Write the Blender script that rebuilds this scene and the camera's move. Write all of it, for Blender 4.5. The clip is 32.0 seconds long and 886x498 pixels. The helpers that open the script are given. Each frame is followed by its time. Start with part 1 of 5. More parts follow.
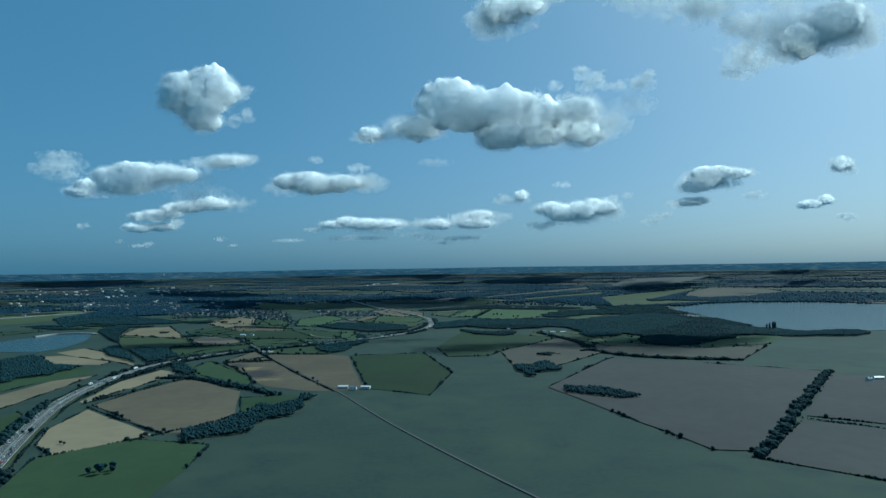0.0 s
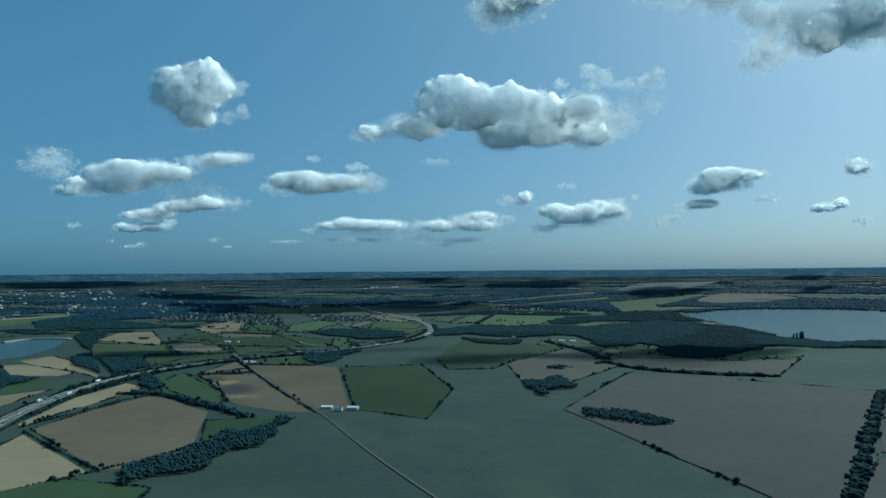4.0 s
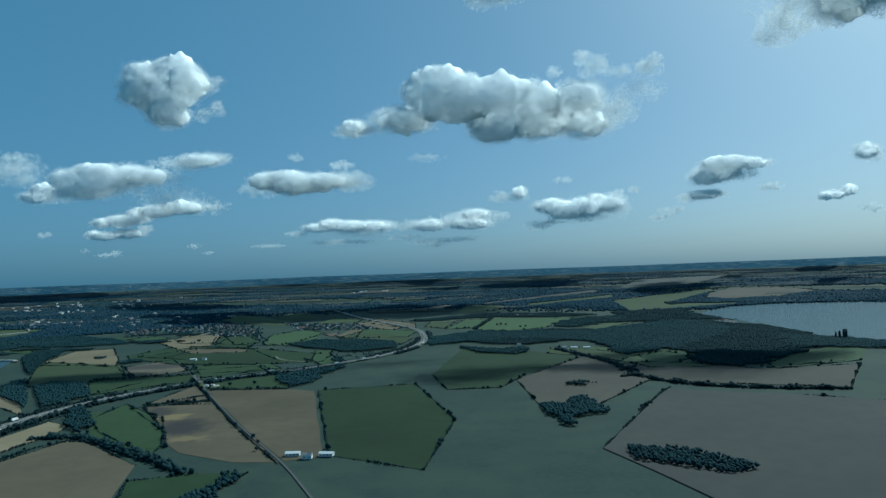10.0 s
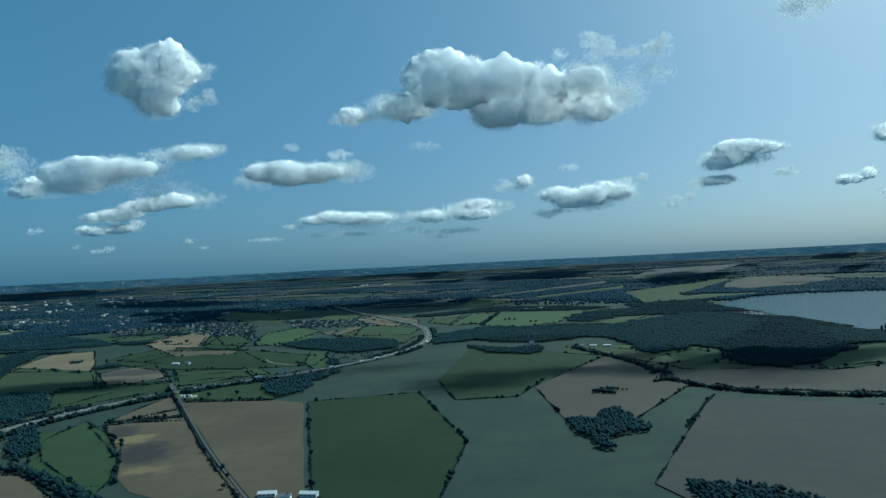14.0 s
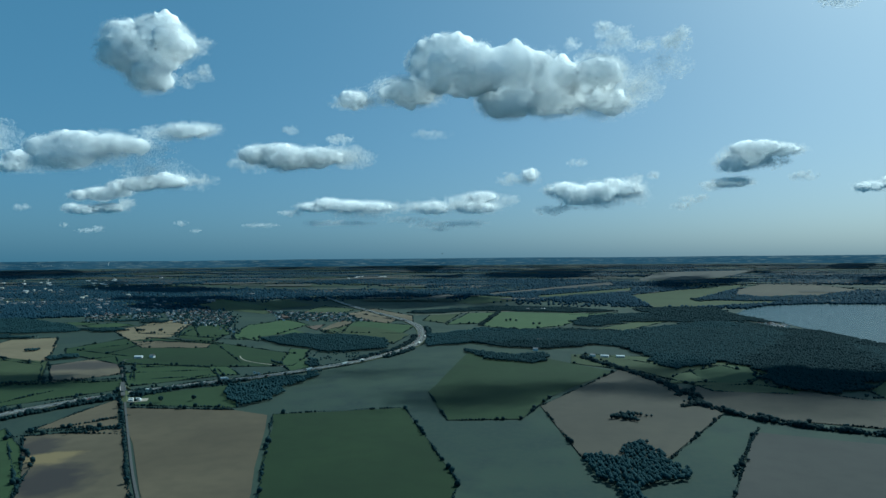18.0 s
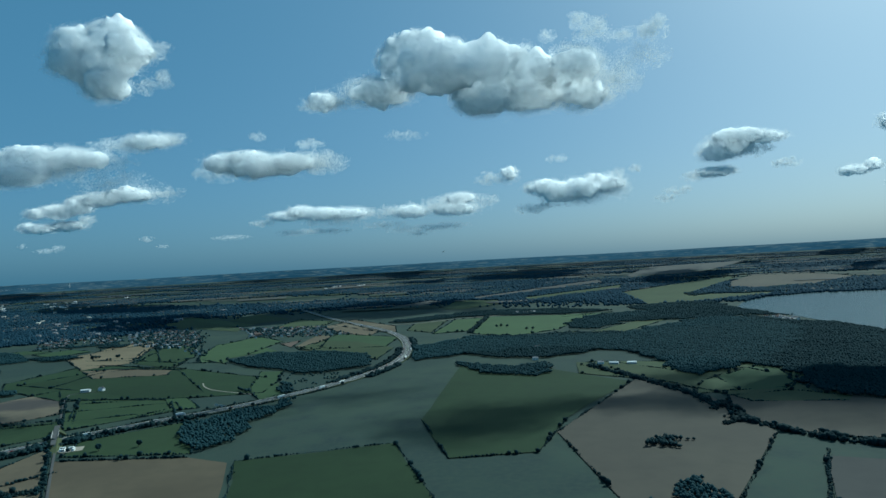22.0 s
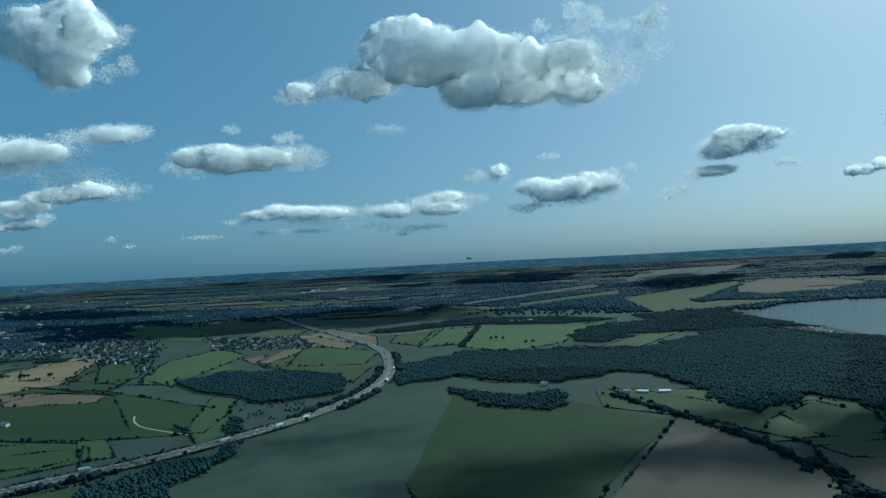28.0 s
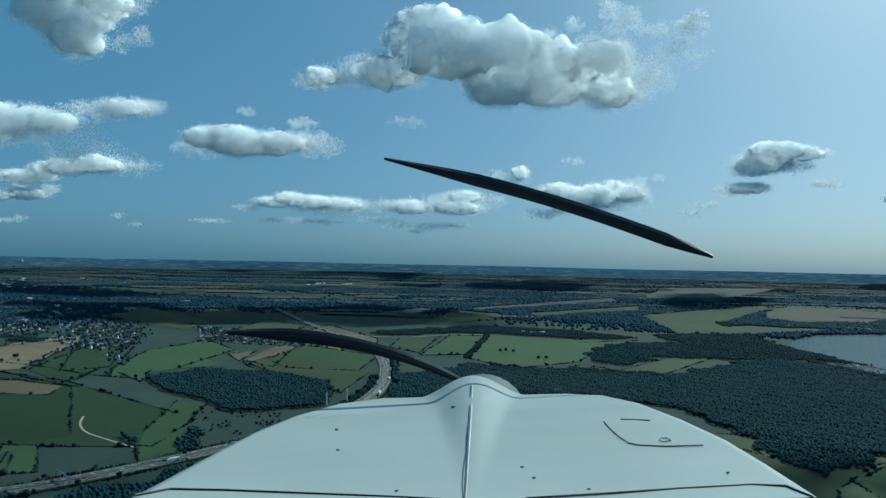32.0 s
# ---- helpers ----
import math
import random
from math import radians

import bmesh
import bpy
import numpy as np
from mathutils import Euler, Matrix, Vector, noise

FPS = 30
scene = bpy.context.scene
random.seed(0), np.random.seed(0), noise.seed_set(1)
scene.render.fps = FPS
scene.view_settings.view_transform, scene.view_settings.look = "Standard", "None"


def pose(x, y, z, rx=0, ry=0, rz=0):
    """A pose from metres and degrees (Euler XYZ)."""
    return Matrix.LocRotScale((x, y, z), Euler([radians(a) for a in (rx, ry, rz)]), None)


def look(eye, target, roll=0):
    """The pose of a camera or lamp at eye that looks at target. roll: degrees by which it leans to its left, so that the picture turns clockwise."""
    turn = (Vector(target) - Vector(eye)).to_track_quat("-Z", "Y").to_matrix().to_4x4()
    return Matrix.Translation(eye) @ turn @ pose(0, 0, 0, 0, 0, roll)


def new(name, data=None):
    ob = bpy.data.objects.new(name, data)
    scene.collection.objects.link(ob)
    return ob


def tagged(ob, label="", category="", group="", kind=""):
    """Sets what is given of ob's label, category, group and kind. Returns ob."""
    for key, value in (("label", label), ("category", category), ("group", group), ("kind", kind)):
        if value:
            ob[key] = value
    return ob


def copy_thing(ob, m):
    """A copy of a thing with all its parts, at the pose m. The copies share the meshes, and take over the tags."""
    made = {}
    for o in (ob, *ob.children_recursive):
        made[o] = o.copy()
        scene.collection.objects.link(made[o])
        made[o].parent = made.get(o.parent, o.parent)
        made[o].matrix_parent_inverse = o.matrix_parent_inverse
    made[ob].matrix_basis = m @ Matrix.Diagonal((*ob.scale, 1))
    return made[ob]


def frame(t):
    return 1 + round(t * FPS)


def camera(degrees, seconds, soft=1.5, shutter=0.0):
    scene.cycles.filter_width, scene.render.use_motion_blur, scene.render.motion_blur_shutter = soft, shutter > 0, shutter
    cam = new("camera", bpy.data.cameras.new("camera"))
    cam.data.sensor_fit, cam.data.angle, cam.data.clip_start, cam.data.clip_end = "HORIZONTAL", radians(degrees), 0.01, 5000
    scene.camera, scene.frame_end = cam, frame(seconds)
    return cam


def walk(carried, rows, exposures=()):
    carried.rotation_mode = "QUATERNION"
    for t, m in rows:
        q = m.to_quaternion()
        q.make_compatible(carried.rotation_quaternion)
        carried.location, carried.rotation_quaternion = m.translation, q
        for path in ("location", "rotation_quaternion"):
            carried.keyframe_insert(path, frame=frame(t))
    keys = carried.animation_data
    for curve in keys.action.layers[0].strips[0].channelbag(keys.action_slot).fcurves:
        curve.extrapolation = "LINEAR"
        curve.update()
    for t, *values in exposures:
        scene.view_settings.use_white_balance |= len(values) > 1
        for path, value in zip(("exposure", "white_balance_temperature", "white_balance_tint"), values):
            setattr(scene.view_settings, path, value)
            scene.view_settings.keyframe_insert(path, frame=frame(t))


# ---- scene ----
# camera: carried in a light aircraft that flies level over farmland
cam = camera(68, 32.0)


def flown(t, x, y, z, yaw, pitch, roll):
    return t, pose(x, y, z) @ pose(0, 0, 0, 0, 0, yaw) @ pose(0, 0, 0, 90 + pitch) @ pose(0, 0, 0, 0, 0, roll)


ROWS = [
    (0, 0.0, 0.0, 192.0, 0.03, 1.65, -0.87),
    (0.5, 0.1, 17.5, 192.1, 0.12, 1.63, -1.98),
    (1, 0.3, 35.0, 192.0, 0.00, 1.80, -2.86),
    (1.5, 0.7, 52.5, 191.9, 0.06, 1.92, -2.09),
    (2, 1.1, 70.0, 191.8, 0.19, 1.87, -0.39),
    (2.5, 1.3, 87.6, 191.7, 0.13, 1.96, 0.69),
    (3, 1.3, 105.1, 191.7, 0.04, 2.00, 0.76),
    (3.5, 1.2, 122.7, 191.6, 0.10, 1.96, -0.47),
    (5.5, 0.8, 195.5, 191.4, 0.22, 1.89, -0.45),
    (6, 0.5, 213.9, 191.7, 0.45, 1.97, 0.78),
    (6.5, -0.0, 232.3, 192.0, 0.61, 2.17, 0.56),
    (7, -0.7, 250.4, 192.2, 0.53, 2.16, 0.73),
    (7.5, -1.6, 268.2, 192.1, 0.34, 2.13, -0.28),
    (8, -2.6, 285.9, 192.0, 0.18, 1.79, -1.34),
    (8.5, -3.4, 303.3, 191.7, -0.05, 1.83, -3.05),
    (9, -4.0, 320.7, 191.3, -0.19, 1.75, -1.58),
    (9.5, -4.4, 338.0, 190.8, -0.47, 2.00, -0.41),
    (10, -4.7, 355.3, 190.4, -0.65, 2.02, -2.10),
    (10.5, -4.8, 372.8, 190.3, -0.33, 1.79, -0.89),
    (11, -5.0, 390.3, 190.3, -0.15, 1.15, -0.47),
    (11.5, -5.3, 407.7, 190.3, -0.25, 1.35, -0.48),
    (12, -6.0, 425.1, 190.4, -0.33, 1.46, 0.34),
    (12.5, -6.9, 442.7, 190.6, -0.45, 1.26, -0.31),
    (13, -7.8, 460.6, 190.8, -0.56, 1.15, -2.30),
    (13.5, -8.3, 478.7, 191.2, -0.56, 1.26, -3.13),
    (14, -8.4, 497.0, 191.5, -0.43, 1.34, -2.82),
    (14.5, -8.0, 515.4, 191.7, -0.45, 1.41, -2.87),
    (16.5, 0.9, 590.4, 192.2, -0.54, 0.96, 0.65),
    (17, 0.3, 609.3, 192.2, -0.61, 0.41, -0.26),
    (17.5, -0.8, 628.1, 192.2, -0.53, 0.58, -0.96),
    (18, -2.3, 646.8, 191.9, -0.35, 0.80, -0.49),
    (18.5, -4.0, 665.2, 191.5, -0.03, 0.73, 0.05),
    (19, -5.9, 683.2, 190.9, 0.50, 0.51, -1.08),
    (19.5, -7.7, 700.7, 190.2, -0.44, 0.17, -0.96),
    (20, -9.3, 717.7, 189.6, -2.50, 0.53, -0.96),
    (20.5, -10.8, 734.7, 189.2, -3.42, 0.59, -0.80),
    (21, -12.1, 752.0, 189.1, -3.29, 0.59, -1.77),
    (21.5, -13.2, 769.8, 189.4, -2.55, 0.78, -2.13),
    (22, -14.1, 787.7, 189.7, -2.31, 1.16, -3.14),
    (22.5, -14.9, 805.6, 190.3, -2.03, 1.01, -2.27),
    (23, -15.8, 823.4, 191.0, -1.88, 0.94, 0.23),
    (23.5, -16.7, 840.9, 191.7, -2.81, 1.01, -3.56),
    (24, -17.5, 858.3, 192.4, -3.42, 1.01, -4.08),
    (24.5, -17.9, 875.9, 193.0, -3.39, 0.67, -3.83),
    (25, -17.9, 893.6, 193.5, -3.13, 1.01, -2.04),
    (25.5, -17.7, 911.5, 194.0, -3.19, 1.26, -1.16),
    (27.5, -15.4, 984.6, 194.7, -4.05, 1.37, -2.76),
    (28, -13.9, 1001.7, 194.6, -3.68, 1.24, -2.93),
    (28.5, -12.4, 1018.5, 194.3, -3.43, 1.58, -1.45),
    (29, -10.8, 1035.0, 194.0, -3.35, 1.98, -0.48),
    (29.5, -9.2, 1051.4, 193.8, -3.47, 2.16, -1.75),
    (30, -7.4, 1067.9, 194.0, -3.85, 1.60, -1.91),
    (30.5, -5.5, 1084.8, 194.4, -3.54, 1.32, -0.00),
    (31, -3.5, 1101.8, 194.9, -2.92, 1.23, 1.81),
    (31.5, -1.7, 1118.7, 195.4, -2.38, 1.29, 2.78),
    (32, -0.0, 1135.6, 195.8, -2.44, 1.32, 1.20),
]
walk(cam, [flown(*row) for row in ROWS], [(0, -0.02, 5080, -15), (1.4, -0.02, 5080, -15), (2.6, -0.02, 5250, -15), (14, -0.02, 5270, -15), (32, -0.02, 5350, -15)])

# world and sun: late summer afternoon, sun high to the right of the flight
SUN_AZ, SUN_EL = 47.0, 42.0
world = bpy.data.worlds.new("sky")
scene.world = world
world.use_nodes = True
wn = world.node_tree.nodes
sky = wn.new("ShaderNodeTexSky")
sky.sky_type, sky.sun_disc = "NISHITA", False
sky.sun_elevation, sky.sun_rotation = radians(SUN_EL), radians(SUN_AZ)
sky.altitude, sky.air_density, sky.dust_density, sky.ozone_density = 300, 0.66, 3.3, 2.1
haze = wn.new("ShaderNodeMix")
haze.data_type = "RGBA"
haze.inputs[0].default_value = 0.5
haze.inputs[7].default_value = (1.0, 2.9, 4.6, 1)
world.node_tree.links.new(sky.outputs[0], haze.inputs[6])
world.node_tree.links.new(haze.outputs[2], wn["Background"].inputs[0])
wn["Background"].inputs[1].default_value = 0.092
sun_data = bpy.data.lights.new("sun", "SUN")
sun_data.energy, sun_data.angle, sun_data.color = 4.5, radians(0.53), (1.0, 0.965, 0.90)
sun = new("sun", sun_data)
sun.matrix_world = look((0, 0, 0), (-math.sin(radians(SUN_AZ)) * math.cos(radians(SUN_EL)), -math.cos(radians(SUN_AZ)) * math.cos(radians(SUN_EL)), -math.sin(radians(SUN_EL))))

# ---- materials ----
def nodes_of(name, rough=0.9, metal=0.0):
    mat = bpy.data.materials.new(name)
    mat.use_nodes = True
    tree = mat.node_tree
    b = tree.nodes["Principled BSDF"]
    b.inputs["Roughness"].default_value, b.inputs["Metallic"].default_value = rough, metal
    b.inputs["Specular IOR Level"].default_value = 0.25
    return mat, tree, b


def sheen(b, weight=0.1):
    """The soft gloss of leaves and stalks seen at a low angle."""
    b.inputs["Sheen Weight"].default_value, b.inputs["Sheen Roughness"].default_value = weight, 0.5
    b.inputs["Sheen Tint"].default_value = (0.45, 0.7, 1.0, 1)
    b.inputs["Specular IOR Level"].default_value = 0.1


def link(tree, a, b):
    tree.links.new(a, b)


def mixed(tree, fac, a, b, mode="MIX"):
    m = tree.nodes.new("ShaderNodeMix")
    m.data_type, m.blend_type = "RGBA", mode
    for socket, value in ((m.inputs[0], fac), (m.inputs[6], a), (m.inputs[7], b)):
        if isinstance(value, (int, float)):
            socket.default_value = value
        elif isinstance(value, tuple):
            socket.default_value = (*value, 1)
        else:
            link(tree, value, socket)
    return m.outputs[2]


def noise_at(tree, vector, scale, detail=4.0, low=0.35, high=0.65):
    n = tree.nodes.new("ShaderNodeTexNoise")
    n.inputs["Scale"].default_value, n.inputs["Detail"].default_value = scale, detail
    link(tree, vector, n.inputs["Vector"])
    r = tree.nodes.new("ShaderNodeMapRange")
    r.inputs[1].default_value, r.inputs[2].default_value = low, high
    link(tree, n.outputs[0], r.inputs[0])
    return r.outputs[0]


def place_of(tree):
    return tree.nodes.new("ShaderNodeNewGeometry").outputs["Position"]


def plain(name, colour, rough=0.6, metal=0.0, vary=0.12, scale=2.0):
    """A surface with slight stains at two scales."""
    mat, tree, b = nodes_of(name, rough, metal)
    spot = tree.nodes.new("ShaderNodeTexCoord").outputs["Object"]
    dark = tuple(c * (1 - vary) for c in colour)
    c1 = mixed(tree, noise_at(tree, spot, scale), colour, dark)
    c2 = mixed(tree, noise_at(tree, spot, scale * 9), c1, tuple(c * (1 - vary * 1.5) for c in colour))
    link(tree, c2, b.inputs["Base Color"])
    return mat


def soft_blotch(tree, spot, base, colour, x, y, wide, deep, turn, amount):
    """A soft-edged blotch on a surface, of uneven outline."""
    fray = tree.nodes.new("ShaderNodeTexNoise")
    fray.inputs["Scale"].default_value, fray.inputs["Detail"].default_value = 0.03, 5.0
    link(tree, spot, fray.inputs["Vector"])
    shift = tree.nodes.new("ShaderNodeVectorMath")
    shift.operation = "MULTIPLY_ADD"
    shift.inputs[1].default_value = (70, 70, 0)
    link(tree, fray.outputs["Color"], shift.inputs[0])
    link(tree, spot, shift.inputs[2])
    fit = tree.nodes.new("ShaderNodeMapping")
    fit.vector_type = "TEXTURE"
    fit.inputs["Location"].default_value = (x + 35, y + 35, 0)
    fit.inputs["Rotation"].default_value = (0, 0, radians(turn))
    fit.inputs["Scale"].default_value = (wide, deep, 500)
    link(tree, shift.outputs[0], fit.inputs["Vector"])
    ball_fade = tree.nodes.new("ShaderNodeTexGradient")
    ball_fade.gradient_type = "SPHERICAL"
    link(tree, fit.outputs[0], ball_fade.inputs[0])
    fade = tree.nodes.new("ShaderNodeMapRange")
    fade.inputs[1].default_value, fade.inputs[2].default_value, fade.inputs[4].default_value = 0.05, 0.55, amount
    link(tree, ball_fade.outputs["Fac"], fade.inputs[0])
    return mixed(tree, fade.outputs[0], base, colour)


def farmland(name, light, dark, stripe, streak=0.10, patch=0.006, blotches=()):
    """Field surface: drill lines at an angle of each field's own, worn patches, fine grain."""
    mat, tree, b = nodes_of(name, 0.9)
    sheen(b, 0.0)
    light, dark, stripe = (tuple(v * k for v, k in zip(c, (0.98, 1.06, 1.20))) for c in (light, dark, stripe))
    spot = place_of(tree)
    info = tree.nodes.new("ShaderNodeObjectInfo")
    turn = tree.nodes.new("ShaderNodeVectorRotate")
    turn.rotation_type = "Z_AXIS"
    angle = tree.nodes.new("ShaderNodeMath")
    angle.operation, angle.inputs[1].default_value = "MULTIPLY", 3.1
    link(tree, info.outputs["Random"], angle.inputs[0])
    link(tree, spot, turn.inputs["Vector"])
    link(tree, angle.outputs[0], turn.inputs["Angle"])
    wave = tree.nodes.new("ShaderNodeTexWave")
    wave.inputs["Scale"].default_value, wave.inputs["Distortion"].default_value = 0.11, 0.5
    wave.inputs["Detail Scale"].default_value = 0.3
    link(tree, turn.outputs[0], wave.inputs["Vector"])
    c = mixed(tree, noise_at(tree, spot, patch, 5.0, 0.3, 0.7), light, dark)
    c = mixed(tree, noise_at(tree, turn.outputs[0], 0.05, 6.0, 0.42, 1.15), c, stripe)
    w = tree.nodes.new("ShaderNodeMath")
    w.operation, w.inputs[1].default_value = "MULTIPLY", streak
    link(tree, wave.outputs["Fac"], w.inputs[0])
    c = mixed(tree, w.outputs[0], c, stripe)
    for blotch in blotches:
        c = soft_blotch(tree, spot, c, *blotch)
    hue = tree.nodes.new("ShaderNodeHueSaturation")
    val = tree.nodes.new("ShaderNodeMapRange")
    val.inputs[3].default_value, val.inputs[4].default_value = 0.82, 1.15
    link(tree, info.outputs["Random"], val.inputs[0])
    link(tree, val.outputs[0], hue.inputs["Value"])
    link(tree, c, hue.inputs["Color"])
    link(tree, hue.outputs[0], b.inputs["Base Color"])
    return mat


def foliage(name, light, dark):
    mat, tree, b = nodes_of(name, 0.8)
    sheen(b, 0.0)
    # Blue haze is put into every leaf colour by this factor.
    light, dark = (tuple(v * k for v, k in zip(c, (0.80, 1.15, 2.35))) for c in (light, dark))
    geo = tree.nodes.new("ShaderNodeNewGeometry")
    info = tree.nodes.new("ShaderNodeObjectInfo")
    c = mixed(tree, geo.outputs["Random Per Island"], light, dark)
    c = mixed(tree, noise_at(tree, geo.outputs["Position"], 0.5, 3.0), c, tuple(v * 0.75 for v in dark))
    hue = tree.nodes.new("ShaderNodeHueSaturation")
    val = tree.nodes.new("ShaderNodeMapRange")
    val.inputs[3].default_value, val.inputs[4].default_value = 0.75, 1.2
    link(tree, info.outputs["Random"], val.inputs[0])
    link(tree, val.outputs[0], hue.inputs["Value"])
    link(tree, c, hue.inputs["Color"])
    link(tree, hue.outputs[0], b.inputs["Base Color"])
    through_leaf, both = tree.nodes.new("ShaderNodeBsdfTranslucent"), tree.nodes.new("ShaderNodeMixShader")
    both.inputs[0].default_value = 0.55
    link(tree, hue.outputs[0], through_leaf.inputs[0])
    link(tree, b.outputs[0], both.inputs[1])
    link(tree, through_leaf.outputs[0], both.inputs[2])
    link(tree, both.outputs[0], tree.nodes["Material Output"].inputs[0])
    return mat


STRAW = farmland("straw_stubble", (0.209, 0.158, 0.090), (0.151, 0.112, 0.065), (0.122, 0.094, 0.054))
STUBBLE = farmland("brown_stubble", (0.122, 0.092, 0.055), (0.086, 0.065, 0.040), (0.067, 0.052, 0.034))
# Dark blotch tone, for the dark patch and the painted shade below.
DARK_BLOTCH = (0.042, 0.038, 0.040)
BLOTCHED = farmland("stubble_with_dark_patch", (0.128, 0.098, 0.060), (0.095, 0.073, 0.045), (0.072, 0.056, 0.036), blotches=(
    (DARK_BLOTCH, -420, 1330, 34, 60, 30, 0.75), (DARK_BLOTCH, -345, 1232, 46, 66, 30, 0.9), ((0.21, 0.16, 0.085), -386, 1296, 36, 26, 0, 0.9), ((0.19, 0.145, 0.08), -312, 1166, 30, 22, 0, 0.9)))
# The dark blotch here is shade painted into the field's colour.
FIELD_SHADE = farmland("stubble_with_painted_shade", (0.150, 0.115, 0.072), (0.110, 0.085, 0.056), (0.085, 0.068, 0.046), blotches=((DARK_BLOTCH, -650, 1860, 150, 60, 10, 0.8),))
FALLOW = farmland("dull_brown_fallow", (0.084, 0.069, 0.048), (0.064, 0.053, 0.039), (0.052, 0.044, 0.033))
TILTH = farmland("tilled_soil", (0.055, 0.049, 0.040), (0.043, 0.039, 0.033), (0.034, 0.031, 0.027), 0.12)
CLAY = farmland("red_clay_soil", (0.135, 0.095, 0.066), (0.105, 0.073, 0.052), (0.085, 0.060, 0.044))
PASTURE = farmland("pasture", (0.040, 0.059, 0.024), (0.030, 0.046, 0.019), (0.025, 0.036, 0.016))
MEADOW = farmland("dry_meadow", (0.058, 0.070, 0.031), (0.044, 0.055, 0.025), (0.036, 0.043, 0.020))
BRIGHT = farmland("bright_meadow", (0.056, 0.080, 0.032), (0.046, 0.067, 0.028), (0.038, 0.053, 0.024))
CROP = farmland("dark_green_crop", (0.027, 0.043, 0.017), (0.020, 0.032, 0.014), (0.017, 0.026, 0.012))
# Far fields are greyed and dulled, with distance haze painted into their colours.
FAR_STRAW = farmland("haze_greyed_far_crop", (0.090, 0.081, 0.066), (0.070, 0.064, 0.054), (0.057, 0.053, 0.046))
FAR_MEADOW = farmland("haze_dulled_far_meadow", (0.056, 0.070, 0.046), (0.044, 0.057, 0.040), (0.037, 0.047, 0.035))
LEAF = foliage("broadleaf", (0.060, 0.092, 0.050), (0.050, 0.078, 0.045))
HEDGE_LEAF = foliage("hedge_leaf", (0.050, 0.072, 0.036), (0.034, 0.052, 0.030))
# Far leaves are made bluer still: distance haze painted into their colour.
FAR_LEAF = foliage("haze_tinted_far_leaf", (0.060, 0.094, 0.066), (0.052, 0.083, 0.060))
BARK = plain("bark", (0.10, 0.075, 0.055), 0.95)
ASPHALT = plain("asphalt", (0.085, 0.085, 0.085), 0.9, vary=0.2, scale=0.2)
CONCRETE = plain("concrete", (0.36, 0.35, 0.33), 0.85)
PAINT_WHITE = plain("white_road_paint", (0.62, 0.62, 0.60), 0.6)
GALVANISED = plain("galvanised_steel", (0.45, 0.46, 0.47), 0.45, 0.8)
VERGE = farmland("verge_grass", (0.070, 0.076, 0.036), (0.052, 0.060, 0.027), (0.042, 0.050, 0.023))
GRAVEL = plain("pale_gravel", (0.36, 0.32, 0.26), 0.95, vary=0.25, scale=0.3)
RENDER_WALL = plain("cream_render", (0.62, 0.58, 0.50), 0.85)
WHITE_WALL = plain("white_render", (0.84, 0.84, 0.82), 0.8)
BRICK_WALL = plain("red_brick", (0.27, 0.17, 0.13), 0.9)
TILE_RED = plain("clay_roof_tile", (0.17, 0.115, 0.095), 0.85, vary=0.25)
TILE_GREY = plain("slate_roof", (0.27, 0.27, 0.28), 0.7, vary=0.25)
SHEET = plain("pale_roof_sheet", (0.66, 0.67, 0.67), 0.5)
GLASS_DARK = plain("dark_window_glass", (0.03, 0.035, 0.04), 0.08)
RUBBER = plain("tyre_rubber", (0.02, 0.02, 0.02), 0.9)

mat, tree, b = nodes_of("rough_ground", 0.9)
sheen(b, 0.0)
spot = place_of(tree)
# Blue is raised in these tones to paint haze into the ground.
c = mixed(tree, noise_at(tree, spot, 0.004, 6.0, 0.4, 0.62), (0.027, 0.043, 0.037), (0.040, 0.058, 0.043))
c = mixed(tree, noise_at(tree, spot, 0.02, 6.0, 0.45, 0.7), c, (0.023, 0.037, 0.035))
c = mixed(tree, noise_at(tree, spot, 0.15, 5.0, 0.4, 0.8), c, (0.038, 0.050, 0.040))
link(tree, c, b.inputs["Base Color"])
ROUGH = mat

WATER, tree, b = nodes_of("lake_water", 0.2)
b.inputs["Base Color"].default_value = (0.03, 0.055, 0.06, 1)
b.inputs["Specular IOR Level"].default_value = 0.06
n = tree.nodes.new("ShaderNodeTexNoise")
n.inputs["Scale"].default_value = 0.25
link(tree, place_of(tree), n.inputs["Vector"])
bump = tree.nodes.new("ShaderNodeBump")
bump.inputs["Strength"].default_value, bump.inputs["Distance"].default_value = 0.7, 1.0
link(tree, n.outputs[0], bump.inputs["Height"])
link(tree, bump.outputs[0], b.inputs["Normal"])


# ---- land: flat near the flight, lifted in the distance so that it ends at eye level ----
EYE_Z, CX, CY, NEAR, LIFT = 192.0, 0.0, 570.0, 2400.0, 1800.0


def shrink(x, y):
    far = math.hypot(x - CX, y - CY)
    return 1.0 if far <= NEAR else (NEAR + (far - NEAR) / (1 + (far - NEAR) / LIFT)) / far


def land(x, y, up=0.0):
    """A place on the land from plan coordinates that run on to the horizon."""
    k = shrink(x, y)
    return Vector((CX + (x - CX) * k, CY + (y - CY) * k, EYE_Z * (1 - k) + up * k))


def land_array(x, y, up):
    far = np.hypot(x - CX, y - CY)
    k = np.where(far <= NEAR, 1.0, (NEAR + (far - NEAR) / (1 + np.maximum(far - NEAR, 0) / LIFT)) / np.maximum(far, 1))
    return np.stack([CX + (x - CX) * k, CY + (y - CY) * k, EYE_Z * (1 - k) + up * k], -1)


